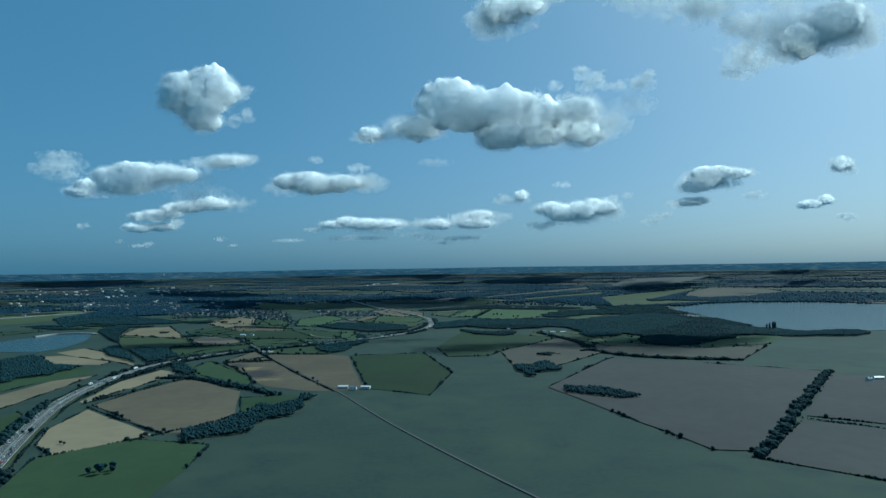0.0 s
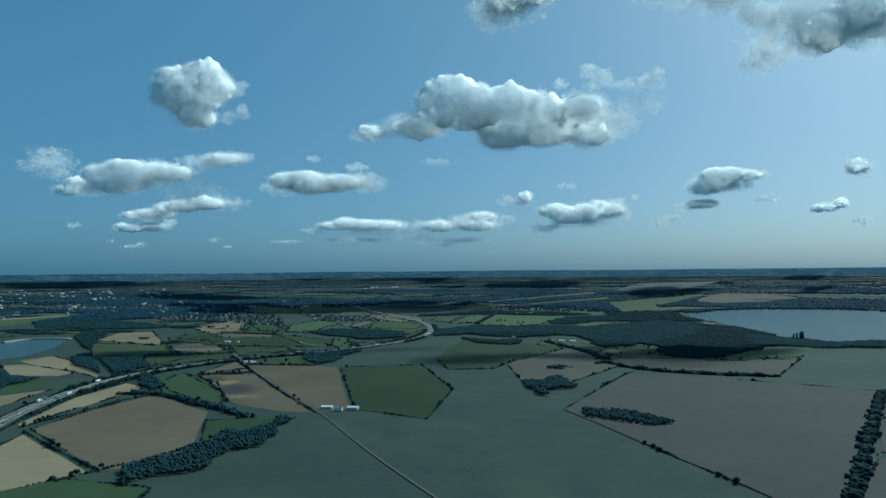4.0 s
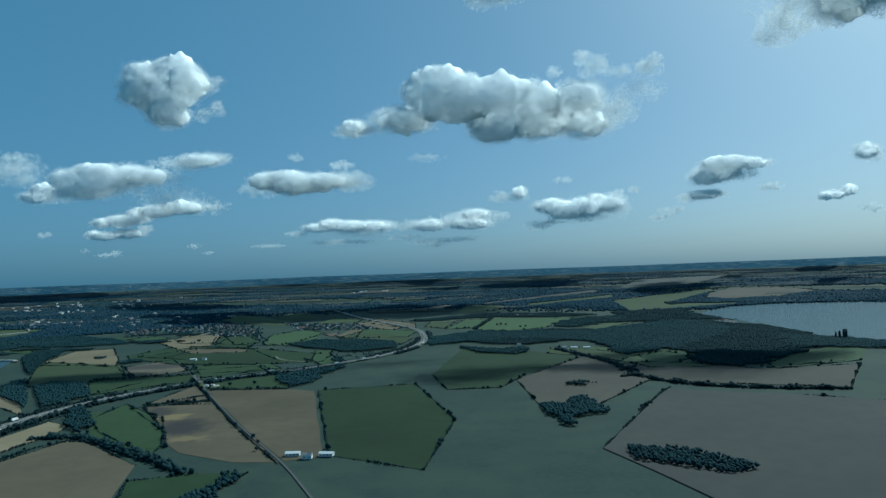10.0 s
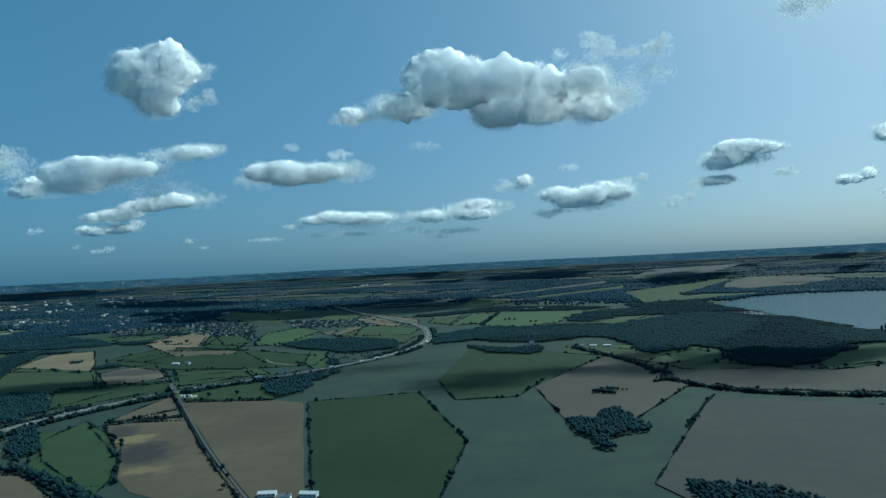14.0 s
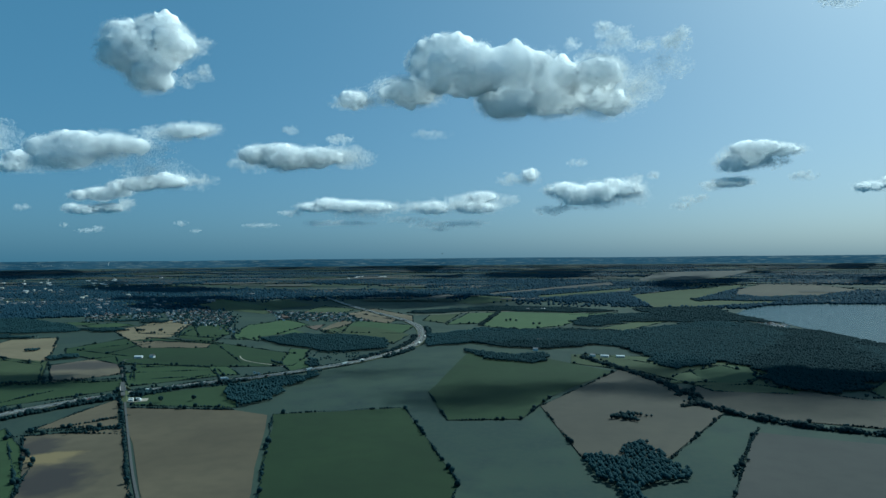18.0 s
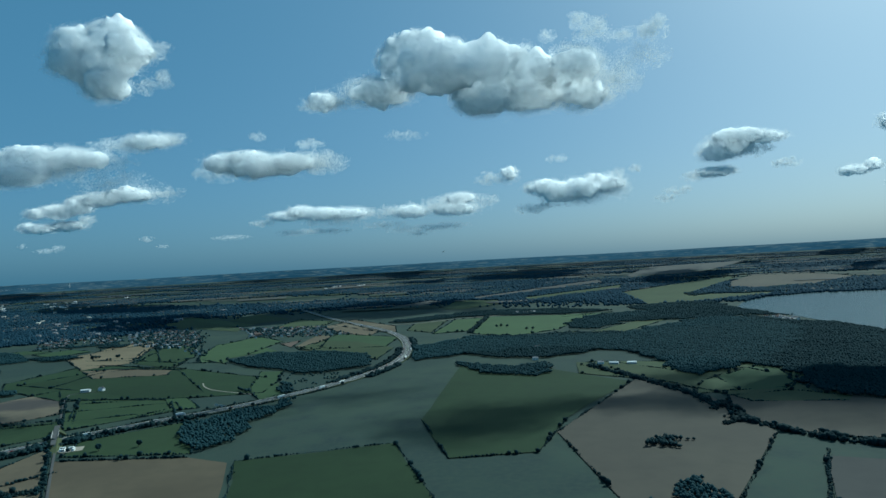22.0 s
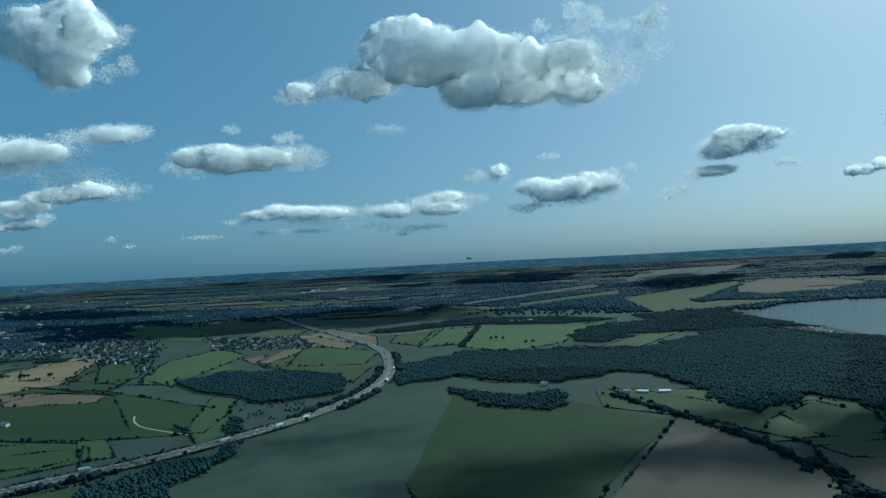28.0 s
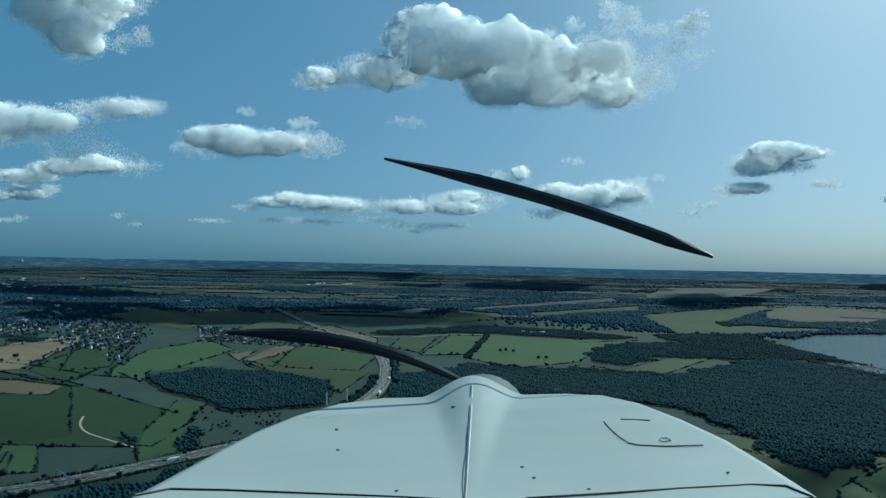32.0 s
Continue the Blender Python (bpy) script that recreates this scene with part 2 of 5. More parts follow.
def mesh_of(name, verts, faces, material, smooth=False):
    me = bpy.data.meshes.new(name)
    me.from_pydata([tuple(v) for v in verts], [], faces)
    me.materials.append(material)
    if smooth:
        me.shade_smooth()
    return me


def soup(name, verts, tris, material, smooth=False):
    """A mesh of many loose pieces, from arrays."""
    me = bpy.data.meshes.new(name)
    me.vertices.add(len(verts))
    me.vertices.foreach_set("co", np.asarray(verts, np.float32).ravel())
    me.loops.add(len(tris) * 3)
    me.loops.foreach_set("vertex_index", np.asarray(tris, np.int32).ravel())
    me.polygons.add(len(tris))
    me.polygons.foreach_set("loop_start", np.arange(len(tris), dtype=np.int32) * 3)
    me.polygons.foreach_set("use_smooth", np.full(len(tris), smooth))
    me.update(calc_edges=True)
    me.materials.append(material)
    return me


def part(name, bm, material, parent, label=""):
    me = bpy.data.meshes.new(name)
    bm.to_mesh(me)
    bm.free()
    me.materials.append(material)
    ob = new(name, me)
    ob.parent = parent
    return tagged(ob, label) if label else ob


def box(bm, x0, x1, y0, y1, z0, z1):
    v = [bm.verts.new(p) for p in ((x0, y0, z0), (x1, y0, z0), (x1, y1, z0), (x0, y1, z0), (x0, y0, z1), (x1, y0, z1), (x1, y1, z1), (x0, y1, z1))]
    for q in ((3, 2, 1, 0), (4, 5, 6, 7), (0, 1, 5, 4), (1, 2, 6, 5), (2, 3, 7, 6), (3, 0, 4, 7)):
        bm.faces.new([v[i] for i in q])
    return v


def boxed(*sizes, bevel=0.0):
    bm = bmesh.new()
    for s in sizes:
        box(bm, *s)
    if bevel:
        bmesh.ops.bevel(bm, geom=bm.edges[:], offset=bevel, segments=2, affect="EDGES")
    return bm


RINGS = [0, 60, 150, 300, 500, 750, 1000, 1300, 1600, 2000, 2300, 2500, 2700, 2900, 3100, 3400, 3700, 4100, 4500, 5000, 5600, 6300, 7000, 8000, 9500, 11500, 14000, 18000]
verts, faces, SEG = [(CX, CY, 0)], [], 240
for far in RINGS[1:]:
    for s in range(SEG):
        a = 2 * math.pi * s / SEG
        verts.append(land(CX + far * math.sin(a), CY + far * math.cos(a)))
for s in range(SEG):
    faces.append((0, 1 + s, 1 + (s + 1) % SEG))
for n in range(len(RINGS) - 2):
    for s in range(SEG):
        a, b = 1 + n * SEG + s, 1 + n * SEG + (s + 1) % SEG
        faces.append((b, a, a + SEG, b + SEG))
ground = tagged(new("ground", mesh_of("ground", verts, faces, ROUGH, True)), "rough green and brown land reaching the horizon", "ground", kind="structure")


def inside(x, y, poly):
    """Which of the places lie in a polygon."""
    hit = np.zeros(np.shape(x), bool)
    for (ax, ay), (bx, by) in zip(poly, poly[1:] + poly[:1]):
        if ay != by:
            hit ^= ((ay > y) != (by > y)) & (x < (bx - ax) * (y - ay) / (by - ay) + ax)
    return hit


def lattice_noise(p, seed):
    """Smooth value noise for an array of places."""
    i = np.floor(p).astype(np.int64)
    t = p - i
    t = t * t * (3 - 2 * t)
    out = 0
    for dx in (0, 1):
        for dy in (0, 1):
            for dz in (0, 1):
                h = (i[:, 0] + dx) * 374761393 + (i[:, 1] + dy) * 668265263 + (i[:, 2] + dz) * 1440662683 + seed * 97531
                h = (h ^ (h >> 13)) * 1274126177
                h = ((h ^ (h >> 16)) & 0xFFFF) / 65535.0
                wgt = (t[:, 0] if dx else 1 - t[:, 0]) * (t[:, 1] if dy else 1 - t[:, 1]) * (t[:, 2] if dz else 1 - t[:, 2])
                out = out + wgt * h
    return out * 2 - 1


FIELDS = []


def sheet(name, poly, material, up, wobble=2.5):
    """A polygon laid on the land, with slightly uneven edges."""
    ring = []
    for n, (a, b) in enumerate(zip(poly, poly[1:] + poly[:1])):
        a, b = Vector(a), Vector(b)
        steps = max(1, int((b - a).length / 60))
        side = Vector((-(b - a).y, (b - a).x)).normalized()
        for k in range(steps):
            w = wobble * noise.noise(Vector((a.x * 0.01 + k * 1.7, a.y * 0.01, n))) * (1 if k else 0)
            ring.append(a.lerp(b, k / steps) + side * w * 2)
    bm = bmesh.new()
    face = bm.faces.new([bm.verts.new((p.x, p.y, 0)) for p in ring])
    face.normal_update()
    if face.normal.z < 0:
        face.normal_flip()
    far = max(math.hypot(p.x - CX, p.y - CY) for p in ring)
    bmesh.ops.triangulate(bm, faces=bm.faces[:])
    if far > NEAR:
        for _ in range(3):
            long = [e for e in bm.edges if e.calc_length() > 130]
            if long:
                bmesh.ops.subdivide_edges(bm, edges=long, cuts=1)
                bmesh.ops.triangulate(bm, faces=bm.faces[:])
    for v in bm.verts:
        v.co = land(v.co.x, v.co.y, up * (1 + max(0, math.hypot(v.co.x - CX, v.co.y - CY) - NEAR) / 500))
    me = bpy.data.meshes.new(name)
    bm.to_mesh(me)
    bm.free()
    me.materials.append(material)
    return new(name, me)


def field(material, label, *poly):
    FIELDS.append(poly)
    return tagged(sheet("field", list(poly), material, 0.25 + 0.012 * len(FIELDS)), label, "field", kind="structure")


# ---- fields and water ----
field(STRAW, "pale straw-coloured harvested field with drill lines", (-459, 739), (-492, 818), (-505, 932), (-347, 782), (-359, 752), (-419, 701))
field(STUBBLE, "brown stubble field between hedgerows", (-512, 959), (-498, 1062), (-461, 1189), (-327, 1053), (-282, 881), (-311, 793), (-335, 786), (-410, 857))
field(STRAW, "pale straw-coloured harvested field with drill lines", (-547, 986), (-573, 1169), (-558, 1296), (-509, 1257), (-503, 1205), (-529, 1050), (-531, 972))
field(PASTURE, "green pasture bordered by hedges", (-501, 1291), (-503, 1407), (-392, 1280), (-324, 1119), (-379, 1113), (-455, 1200))
field(STUBBLE, "brown stubble field between hedgerows", (-466, 1405), (-463, 1462), (-450, 1560), (-441, 1548), (-376, 1413))
field(BLOTCHED, "brown stubble field with a dark patch", (-460, 1372), (-368, 1404), (-332, 1338), (-263, 1201), (-172, 1043), (-225, 1050), (-298, 1096), (-330, 1140), (-362, 1212))
field(STUBBLE, "brown stubble field between hedgerows", (-411, 1508), (-265, 1490), (-216, 1461), (-130, 1056), (-170, 1047), (-255, 1201), (-324, 1338))
field(PASTURE, "green pasture bordered by hedges", (-413, 1523), (-425, 1592), (-315, 1668), (-266, 1504))
field(CROP, "dark green crop field", (-210, 1465), (-48, 1494), (13, 1208), (-24, 997), (-126, 1061))
field(PASTURE, "green pasture bordered by hedges", (-361, 451), (-429, 689), (-358, 762), (-262, 732), (-254, 646), (-254, 541), (-297, 440))
field(CROP, "dark green crop field", (-310, 998), (-250, 1015), (-198, 1011), (-232, 878), (-269, 864))
field(STRAW, "pale straw-coloured harvested field with drill lines", (-936, 1527), (-895, 1542), (-716, 1421), (-719, 1380), (-826, 1391))
field(STRAW, "pale straw-coloured harvested field with drill lines", (-942, 1598), (-920, 1685), (-748, 1525), (-623, 1339), (-720, 1430), (-836, 1506))
field(STRAW, "pale straw-coloured harvested field with drill lines", (-733, 987), (-709, 1050), (-705, 1180), (-655, 1237), (-644, 1094), (-635, 941), (-648, 873))
field(PASTURE, "green pasture bordered by hedges", (-824, 1108), (-782, 1158), (-813, 1252), (-738, 1351), (-673, 1272), (-719, 1153), (-726, 1075))
field(PASTURE, "green pasture bordered by hedges", (-599, 771), (-597, 886), (-597, 920), (-577, 901), (-525, 779), (-483, 623))
field(MEADOW, "dull olive meadow between dark woods", (-2123, 2790), (-2049, 3035), (-1961, 3327), (-1733, 3276), (-1609, 2944), (-1611, 2583), (-1684, 2494), (-1700, 2234))
field(STRAW, "pale straw-coloured harvested field with drill lines", (-996, 2013), (-1054, 2266), (-961, 2305), (-810, 2023), (-754, 1892), (-850, 1949), (-967, 2011))
field(MEADOW, "dull olive meadow between dark woods", (-798, 1628), (-975, 1957), (-838, 1927), (-733, 1862), (-637, 1689), (-713, 1637))
field(FIELD_SHADE, "pale stubble field with shade painted across it", (-721, 1863), (-656, 1978), (-542, 1767), (-618, 1690))
field(MEADOW, "dull olive meadow between dark woods", (-931, 1866), (-982, 2026), (-751, 1911), (-652, 1722), (-693, 1639), (-758, 1602))
field(CROP, "dark green crop field", (-823, 2094), (-763, 2305), (-540, 2192), (-263, 1954), (-267, 1833), (-372, 1831), (-598, 1869), (-776, 2013))
field(PASTURE, "green pasture bordered by hedges", (-554, 1834), (-384, 1834), (-337, 1748), (-470, 1715), (-502, 1711))
field(PASTURE, "green pasture bordered by hedges", (-704, 1681), (-512, 1713), (-476, 1633), (-532, 1573), (-611, 1498))
field(STRAW, "pale straw-coloured harvested field with drill lines", (-873, 2534), (-892, 2717), (-808, 2782), (-758, 2663), (-690, 2389), (-795, 2384))
field(PASTURE, "green pasture bordered by hedges", (-664, 2338), (-715, 2645), (-624, 2590), (-540, 2335), (-595, 2273))
field(BRIGHT, "bright yellow-green meadow edged by trees", (-513, 2284), (-548, 2577), (-494, 2750), (-386, 2583), (-420, 2319), (-493, 2238))
field(STUBBLE, "brown stubble field between hedgerows", (-327, 2436), (-309, 2688), (-266, 2649), (-256, 2361))
field(PASTURE, "green pasture bordered by hedges", (-285, 2453), (-251, 2683), (-72, 2523), (-98, 2330), (-232, 2352))
field(STUBBLE, "brown stubble field between hedgerows", (-306, 2997), (-257, 3175), (-92, 2837), (-81, 2606), (-181, 2760))
field(MEADOW, "dull olive meadow between dark woods", (-1148, 3904), (-991, 3770), (-609, 3210), (-644, 3140), (-1019, 3595))
field(PASTURE, "green pasture bordered by hedges", (-538, 1773), (-389, 1800), (-360, 1741), (-478, 1653))
field(PASTURE, "green oval pasture among stubble fields", (-533, 1348), (-472, 1363), (-365, 1212), (-332, 1134), (-328, 1090), (-447, 1214))
field(PASTURE, "green pasture bordered by hedges", (-486, 1691), (-570, 1873), (-414, 1823), (-381, 1757), (-420, 1699))
field(CROP, "dark green crop field", (-779, 2064), (-678, 2221), (-508, 2144), (-370, 1871), (-429, 1823), (-610, 1961))
field(BRIGHT, "bright yellow-green meadow edged by trees", (-528, 2312), (-563, 2587), (-515, 2662), (-356, 2368), (-457, 2310), (-427, 2195))
field(PASTURE, "green pasture bordered by hedges", (-659, 2292), (-724, 2544), (-673, 2575), (-545, 2310), (-540, 2180))
field(STRAW, "pale straw-coloured harvested field with drill lines", (-912, 2478), (-870, 2595), (-807, 2689), (-743, 2550), (-674, 2302), (-746, 2229))
field(STUBBLE, "brown stubble field between hedgerows", (-739, 2218), (-624, 2206), (-525, 2151), (-509, 2087), (-657, 2096))
field(MEADOW, "dull olive meadow between dark woods", (-320, 2403), (-270, 2538), (-176, 2468), (-78, 2302), (-106, 2135), (-150, 2199), (-300, 2362))
field(CLAY, "reddish brown bare soil field", (-382, 2517), (-338, 2583), (-334, 2424))
field(MEADOW, "dull olive meadow between dark woods", (-1034, 3464), (-995, 3662), (-616, 3065), (-614, 2962), (-908, 3257))
field(MEADOW, "dull olive meadow between dark woods", (-794, 3502), (-730, 3777), (-524, 3391), (-619, 3243))
field(MEADOW, "dull olive meadow between dark woods", (-499, 2994), (-478, 3335), (-315, 3135), (-349, 2954))
field(STUBBLE, "brown stubble field between hedgerows", (-331, 2959), (-270, 3058), (-134, 2677), (-155, 2599), (-248, 2709))
field(BRIGHT, "bright yellow-green meadow edged by trees", (117, 2510), (213, 2959), (429, 2882), (604, 2881), (440, 2694), (345, 2482), (197, 2383), (159, 2436))
field(BRIGHT, "bright yellow-green meadow edged by trees", (17, 2546), (99, 2931), (203, 2942), (113, 2563))
field(MEADOW, "dull olive meadow between dark woods", (-53, 2671), (-33, 2871), (75, 2926), (13, 2582))
field(MEADOW, "dull olive meadow between dark woods", (333, 2433), (398, 2378), (672, 2675), (787, 2795), (663, 2568), (458, 2326), (334, 2273), (258, 2351))
field(FALLOW, "dull brown fallow field far off", (1647, 4290), (2054, 4880), (2364, 4723), (2223, 4143), (1784, 3724), (1489, 3591), (1417, 3797))
field(MEADOW, "dull olive meadow between dark woods", (929, 3867), (1348, 4330), (1912, 4870), (1802, 4591), (1101, 3481), (1282, 3384), (1480, 3337), (1007, 3086), (799, 3100))
field(FAR_STRAW, "harvested field far off, greyed with painted haze", (1628, 6056), (2542, 8261), (3901, 8790), (2253, 6071), (1514, 5588))
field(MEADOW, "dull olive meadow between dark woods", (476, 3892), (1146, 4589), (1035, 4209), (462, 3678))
field(FAR_STRAW, "harvested field far off, greyed with painted haze", (256, 4164), (1257, 5521), (1165, 5074), (266, 3980))
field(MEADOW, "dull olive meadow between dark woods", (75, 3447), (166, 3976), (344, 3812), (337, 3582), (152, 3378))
field(FAR_STRAW, "harvested field far off, greyed with painted haze", (-142, 3754), (44, 4112), (90, 3910), (-71, 3659))
field(CROP, "dark green crop field", (-19, 1592), (60, 2012), (181, 1920), (289, 1743), (150, 1550), (94, 1427), (6, 1425))
field(FALLOW, "dull brown fallow field beside a hedge", (127, 1494), (310, 1772), (350, 1620), (339, 1440), (164, 1199), (133, 1275))
field(MEADOW, "dull olive meadow between dark woods", (273, 1940), (423, 1889), (536, 1803), (493, 1661), (372, 1626), (324, 1749))
field(FALLOW, "dull brown fallow field beside a hedge", (372, 1612), (461, 1621), (564, 1501), (743, 1523), (596, 1318), (377, 1417), (327, 1517))
field(PASTURE, "green pasture bordered by hedges", (599, 1563), (728, 1697), (946, 1807), (773, 1565), (586, 1507))
field(TILTH, "dark grey-brown tilled field beside hedges", (163, 1047), (336, 1359), (488, 1286), (670, 1161), (448, 854), (321, 675), (275, 683), (216, 875))
field(TILTH, "dark grey-brown tilled field beside hedges", (666, 1142), (762, 1021), (553, 755), (451, 827))
field(TILTH, "dark grey-brown tilled field beside hedges", (435, 807), (535, 733), (402, 563), (310, 649))
field(MEADOW, "dull olive meadow between dark woods", (256, 1940), (315, 1924), (390, 1788), (483, 1811), (503, 1723), (480, 1605), (520, 1589), (487, 1548), (383, 1575), (374, 1627), (330, 1741), (235, 1833))
field(MEADOW, "dull olive meadow between dark woods", (381, 1711), (473, 1788), (647, 1842), (472, 1642), (341, 1638))
field(PASTURE, "green pasture bordered by hedges", (414, 1735), (507, 1805), (579, 1776), (456, 1630), (400, 1640))
for poly in (((-1330, 2330), (-1240, 2420), (-1120, 2330), (-1180, 2250)), ((-1060, 2600), (-1000, 2680), (-900, 2600), (-960, 2510)), ((-1180, 2650), (-1150, 2720), (-1040, 2660), (-1100, 2590)), ((-1480, 2120), (-1400, 2230), (-1330, 2180), (-1390, 2080)), ((-1240, 2480), (-1200, 2560), (-1090, 2480), (-1150, 2420))):
    field(PASTURE, "small green paddock among trees", *poly)
field(PASTURE, "mottled green pasture sloping to the motorway", (-322, 2053), (-277, 2042), (-266, 1935), (-240, 1841), (-216, 1787), (-256, 1772), (-280, 1823), (-301, 1899), (-310, 1978))
SCRUB = [(-279, 2021), (-153, 1989), (-153, 1894), (-182, 1837), (-219, 1814), (-235, 1895)]
LAKES = [
    [(954, 2774), (1088, 2979), (1236, 3128), (1450, 3193), (1751, 3114), (1958, 2888), (2229, 2751), (1335, 1679), (1221, 1830), (1068, 1825), (973, 1817), (953, 1922), (930, 2041), (939, 2215), (961, 2448)],
    [(-1304, 1795), (-1263, 1871), (-1240, 1988), (-1229, 2070), (-1104, 2069), (-1011, 1851), (-975, 1680), (-1001, 1605), (-1098, 1627), (-1207, 1662)],
]

for shore, text in zip(LAKES, ("calm grey-blue lake with wooded shore", "small dark blue reservoir behind a pale dam")):
    tagged(sheet("water", shore, WATER, 0.9), text, "lake", kind="structure")

# ---- roads ----
def along(points, step):
    """Places and headings at even steps along a rounded line."""
    pts = [Vector(p) for p in points]
    for _ in range(2):
        pts = [pts[0]] + [q for a, b in zip(pts, pts[1:]) for q in (a.lerp(b, 0.25), a.lerp(b, 0.75))] + [pts[-1]]
    out, left = [], 0.0
    for a, b in zip(pts, pts[1:]):
        run = (b - a).length
        while left <= run and run > 0:
            out.append((a.lerp(b, left / run), (b - a).normalized()))
            left += step
        left -= run
    return out


def ribbon(name, points, offset, width, material, up, step=14.0, dash=0.0):
    """A strip beside a line, with thickness; dash: length of each painted piece."""
    rows = along(points, dash or step)
    verts, faces = [], []
    for p, way in rows:
        side = Vector((way.y, -way.x))
        for o, h in ((-width / 2, 0), (-width / 2, up), (width / 2, up), (width / 2, 0)):
            q = p + side * (offset + o)
            verts.append(land(q.x, q.y, h * (1 + max(0, math.hypot(q.x - CX, q.y - CY) - NEAR) / 500)))
    for n in range(len(rows) - 1):
        if dash and n % 3:
            continue
        a = 4 * n
        faces += [(a, a + 1, a + 5, a + 4), (a + 1, a + 2, a + 6, a + 5), (a + 2, a + 3, a + 7, a + 6)]
    return new(name, mesh_of(name, verts, faces, material))


MOTORWAY = [(-390, 470), (-416, 574), (-465, 689), (-514, 813), (-570, 967), (-592, 1079), (-607, 1214), (-604, 1330), (-578, 1425), (-530, 1511), (-490, 1565), (-420, 1632), (-352, 1684), (-311, 1710), (-275, 1741), (-235, 1782),
            (-192, 1828), (-151, 1881), (-111, 1952), (-79, 2021), (-57, 2105), (-45, 2221), (-48, 2377), (-66, 2532), (-120, 2721), (-199, 2910), (-295, 3141), (-404, 3426), (-544, 3860), (-760, 4400)]
road = tagged(ribbon("road", MOTORWAY, 0, 27, VERGE, 1.35), "grassy motorway verge and central strip", "verge", kind="structure")
for side in (-1, 1):
    tagged(ribbon("road", MOTORWAY, side * 5.9, 8.8, ASPHALT, 1.5), "grey asphalt motorway carriageway with white lines", "motorway", kind="structure")
    for o in (2.0, 9.8):
        tagged(ribbon("road_marking", MOTORWAY, side * o, 0.35, PAINT_WHITE, 1.54), "white painted edge line on asphalt", "road marking", kind="structure")
    for o in (4.6, 7.2):
        tagged(ribbon("road_marking", MOTORWAY, side * o, 0.3, PAINT_WHITE, 1.54, dash=4.0), "broken white lane line on asphalt", "road marking", kind="structure")
tagged(ribbon("crash_barrier", MOTORWAY, 0, 0.3, GALVANISED, 2.3), "galvanised steel barrier along the central strip", "barrier", kind="structure")
LANE = [(-575, 1940), (-608, 1936), (-614, 1915), (-465, 1613), (-328, 1338), (-259, 1201), (-167, 1036), (-120, 930), (-60, 800), (40, 610), (150, 420), (230, 250)]
tagged(ribbon("road", LANE, 0, 2.4, ASPHALT, 0.9), "narrow grey country lane between hedges", "lane", kind="structure")
tagged(ribbon("track", [(-400, 1960), (-388, 1925), (-362, 1885), (-329, 1861), (-285, 1828), (-230, 1800)], 0, 2.4, GRAVEL, 0.95), "pale winding gravel farm track", "track", kind="structure")
tagged(ribbon("road", [(-420, 3010), (-200, 2905), (-20, 2860), (75, 2950), (330, 3005), (560, 2960)], 0, 6.0, GRAVEL, 1.1), "pale country road between meadows", "road", kind="structure")
tagged(ribbon("dam", [(-1240, 1990), (-1229, 2075), (-1180, 2092), (-1104, 2080), (-1080, 2040)], 0, 9.0, CONCRETE, 4.0), "pale concrete dam of a reservoir", "dam", kind="structure")
tagged(ribbon("runway", [(-1980, 2700), (-1700, 3150)], 0, 22.0, CONCRETE, 1.6), "pale concrete airfield runway in grass", "runway", kind="structure")


def overbridge(x, y, turn, span, width):
    base = tagged(new("road_bridge"), "pale concrete bridge carrying a lane over the motorway", "bridge")
    base.matrix_world = Matrix.Translation(land(x, y)) @ pose(0, 0, 0, 0, 0, turn)
    part("deck", boxed((-width / 2, width / 2, -span / 2, span / 2, 6.2, 7.0), bevel=0.1), CONCRETE, base)
    part("road_surface", boxed((-width / 2 + 0.8, width / 2 - 0.8, -span / 2 - 40, span / 2 + 40, 7.004, 7.06)), ASPHALT, base, "grey asphalt lane")
    for s in (-1, 1):
        part("parapet", boxed((s * width / 2 - 0.2, s * width / 2 + 0.2, -span / 2 - 4, span / 2 + 4, 7.0, 8.2), bevel=0.05), CONCRETE, base)
        bm = bmesh.new()
        near, far = s * span / 2, s * (span / 2 + 60)
        v = [bm.verts.new(p) for p in ((-width / 2, near, 7.0), (width / 2, near, 7.0), (width / 2, far, 0.3), (-width / 2, far, 0.3), (-width / 2 - 9, near, 0.1), (width / 2 + 9, near, 0.1))]
        for q in ((0, 1, 2, 3), (0, 3, 4), (1, 5, 2), (0, 4, 5, 1)):
            bm.faces.new([v[i] for i in q])
        part("embankment", bm, VERGE, base, "grassy earth ramp")
    for o in (-span / 2, 0, span / 2):
        part("pier", boxed((-width / 2 + 0.6, width / 2 - 0.6, o - 0.6, o + 0.6, 0, 6.2), bevel=0.1), CONCRETE, base)
    return base


overbridge(-463, 1606, 26, 34, 7)


def gantry(x, y, turn):
    base = tagged(new("sign_gantry"), "grey steel sign gantry spanning the motorway", "gantry", "gantries")
    base.matrix_world = Matrix.Translation(land(x, y)) @ pose(0, 0, 0, 0, 0, turn)
    for s in (-1, 1):
        part("post", boxed((s * 14.5 - 0.3, s * 14.5 + 0.3, -0.3, 0.3, 0, 7.5), bevel=0.05), GALVANISED, base)
    part("beam", boxed((-14.8, 14.8, -0.35, 0.35, 7.1, 7.9), bevel=0.08), GALVANISED, base)
    for x0 in (-9, 5):
        part("sign_panel", boxed((x0 - 2, x0 + 4, -0.5, -0.4, 5.4, 8.6), bevel=0.03), SHEET, base, "pale metal sign board")
    return base


gantry(-300, 1722, -45)
gantry(-590, 1130, 8)


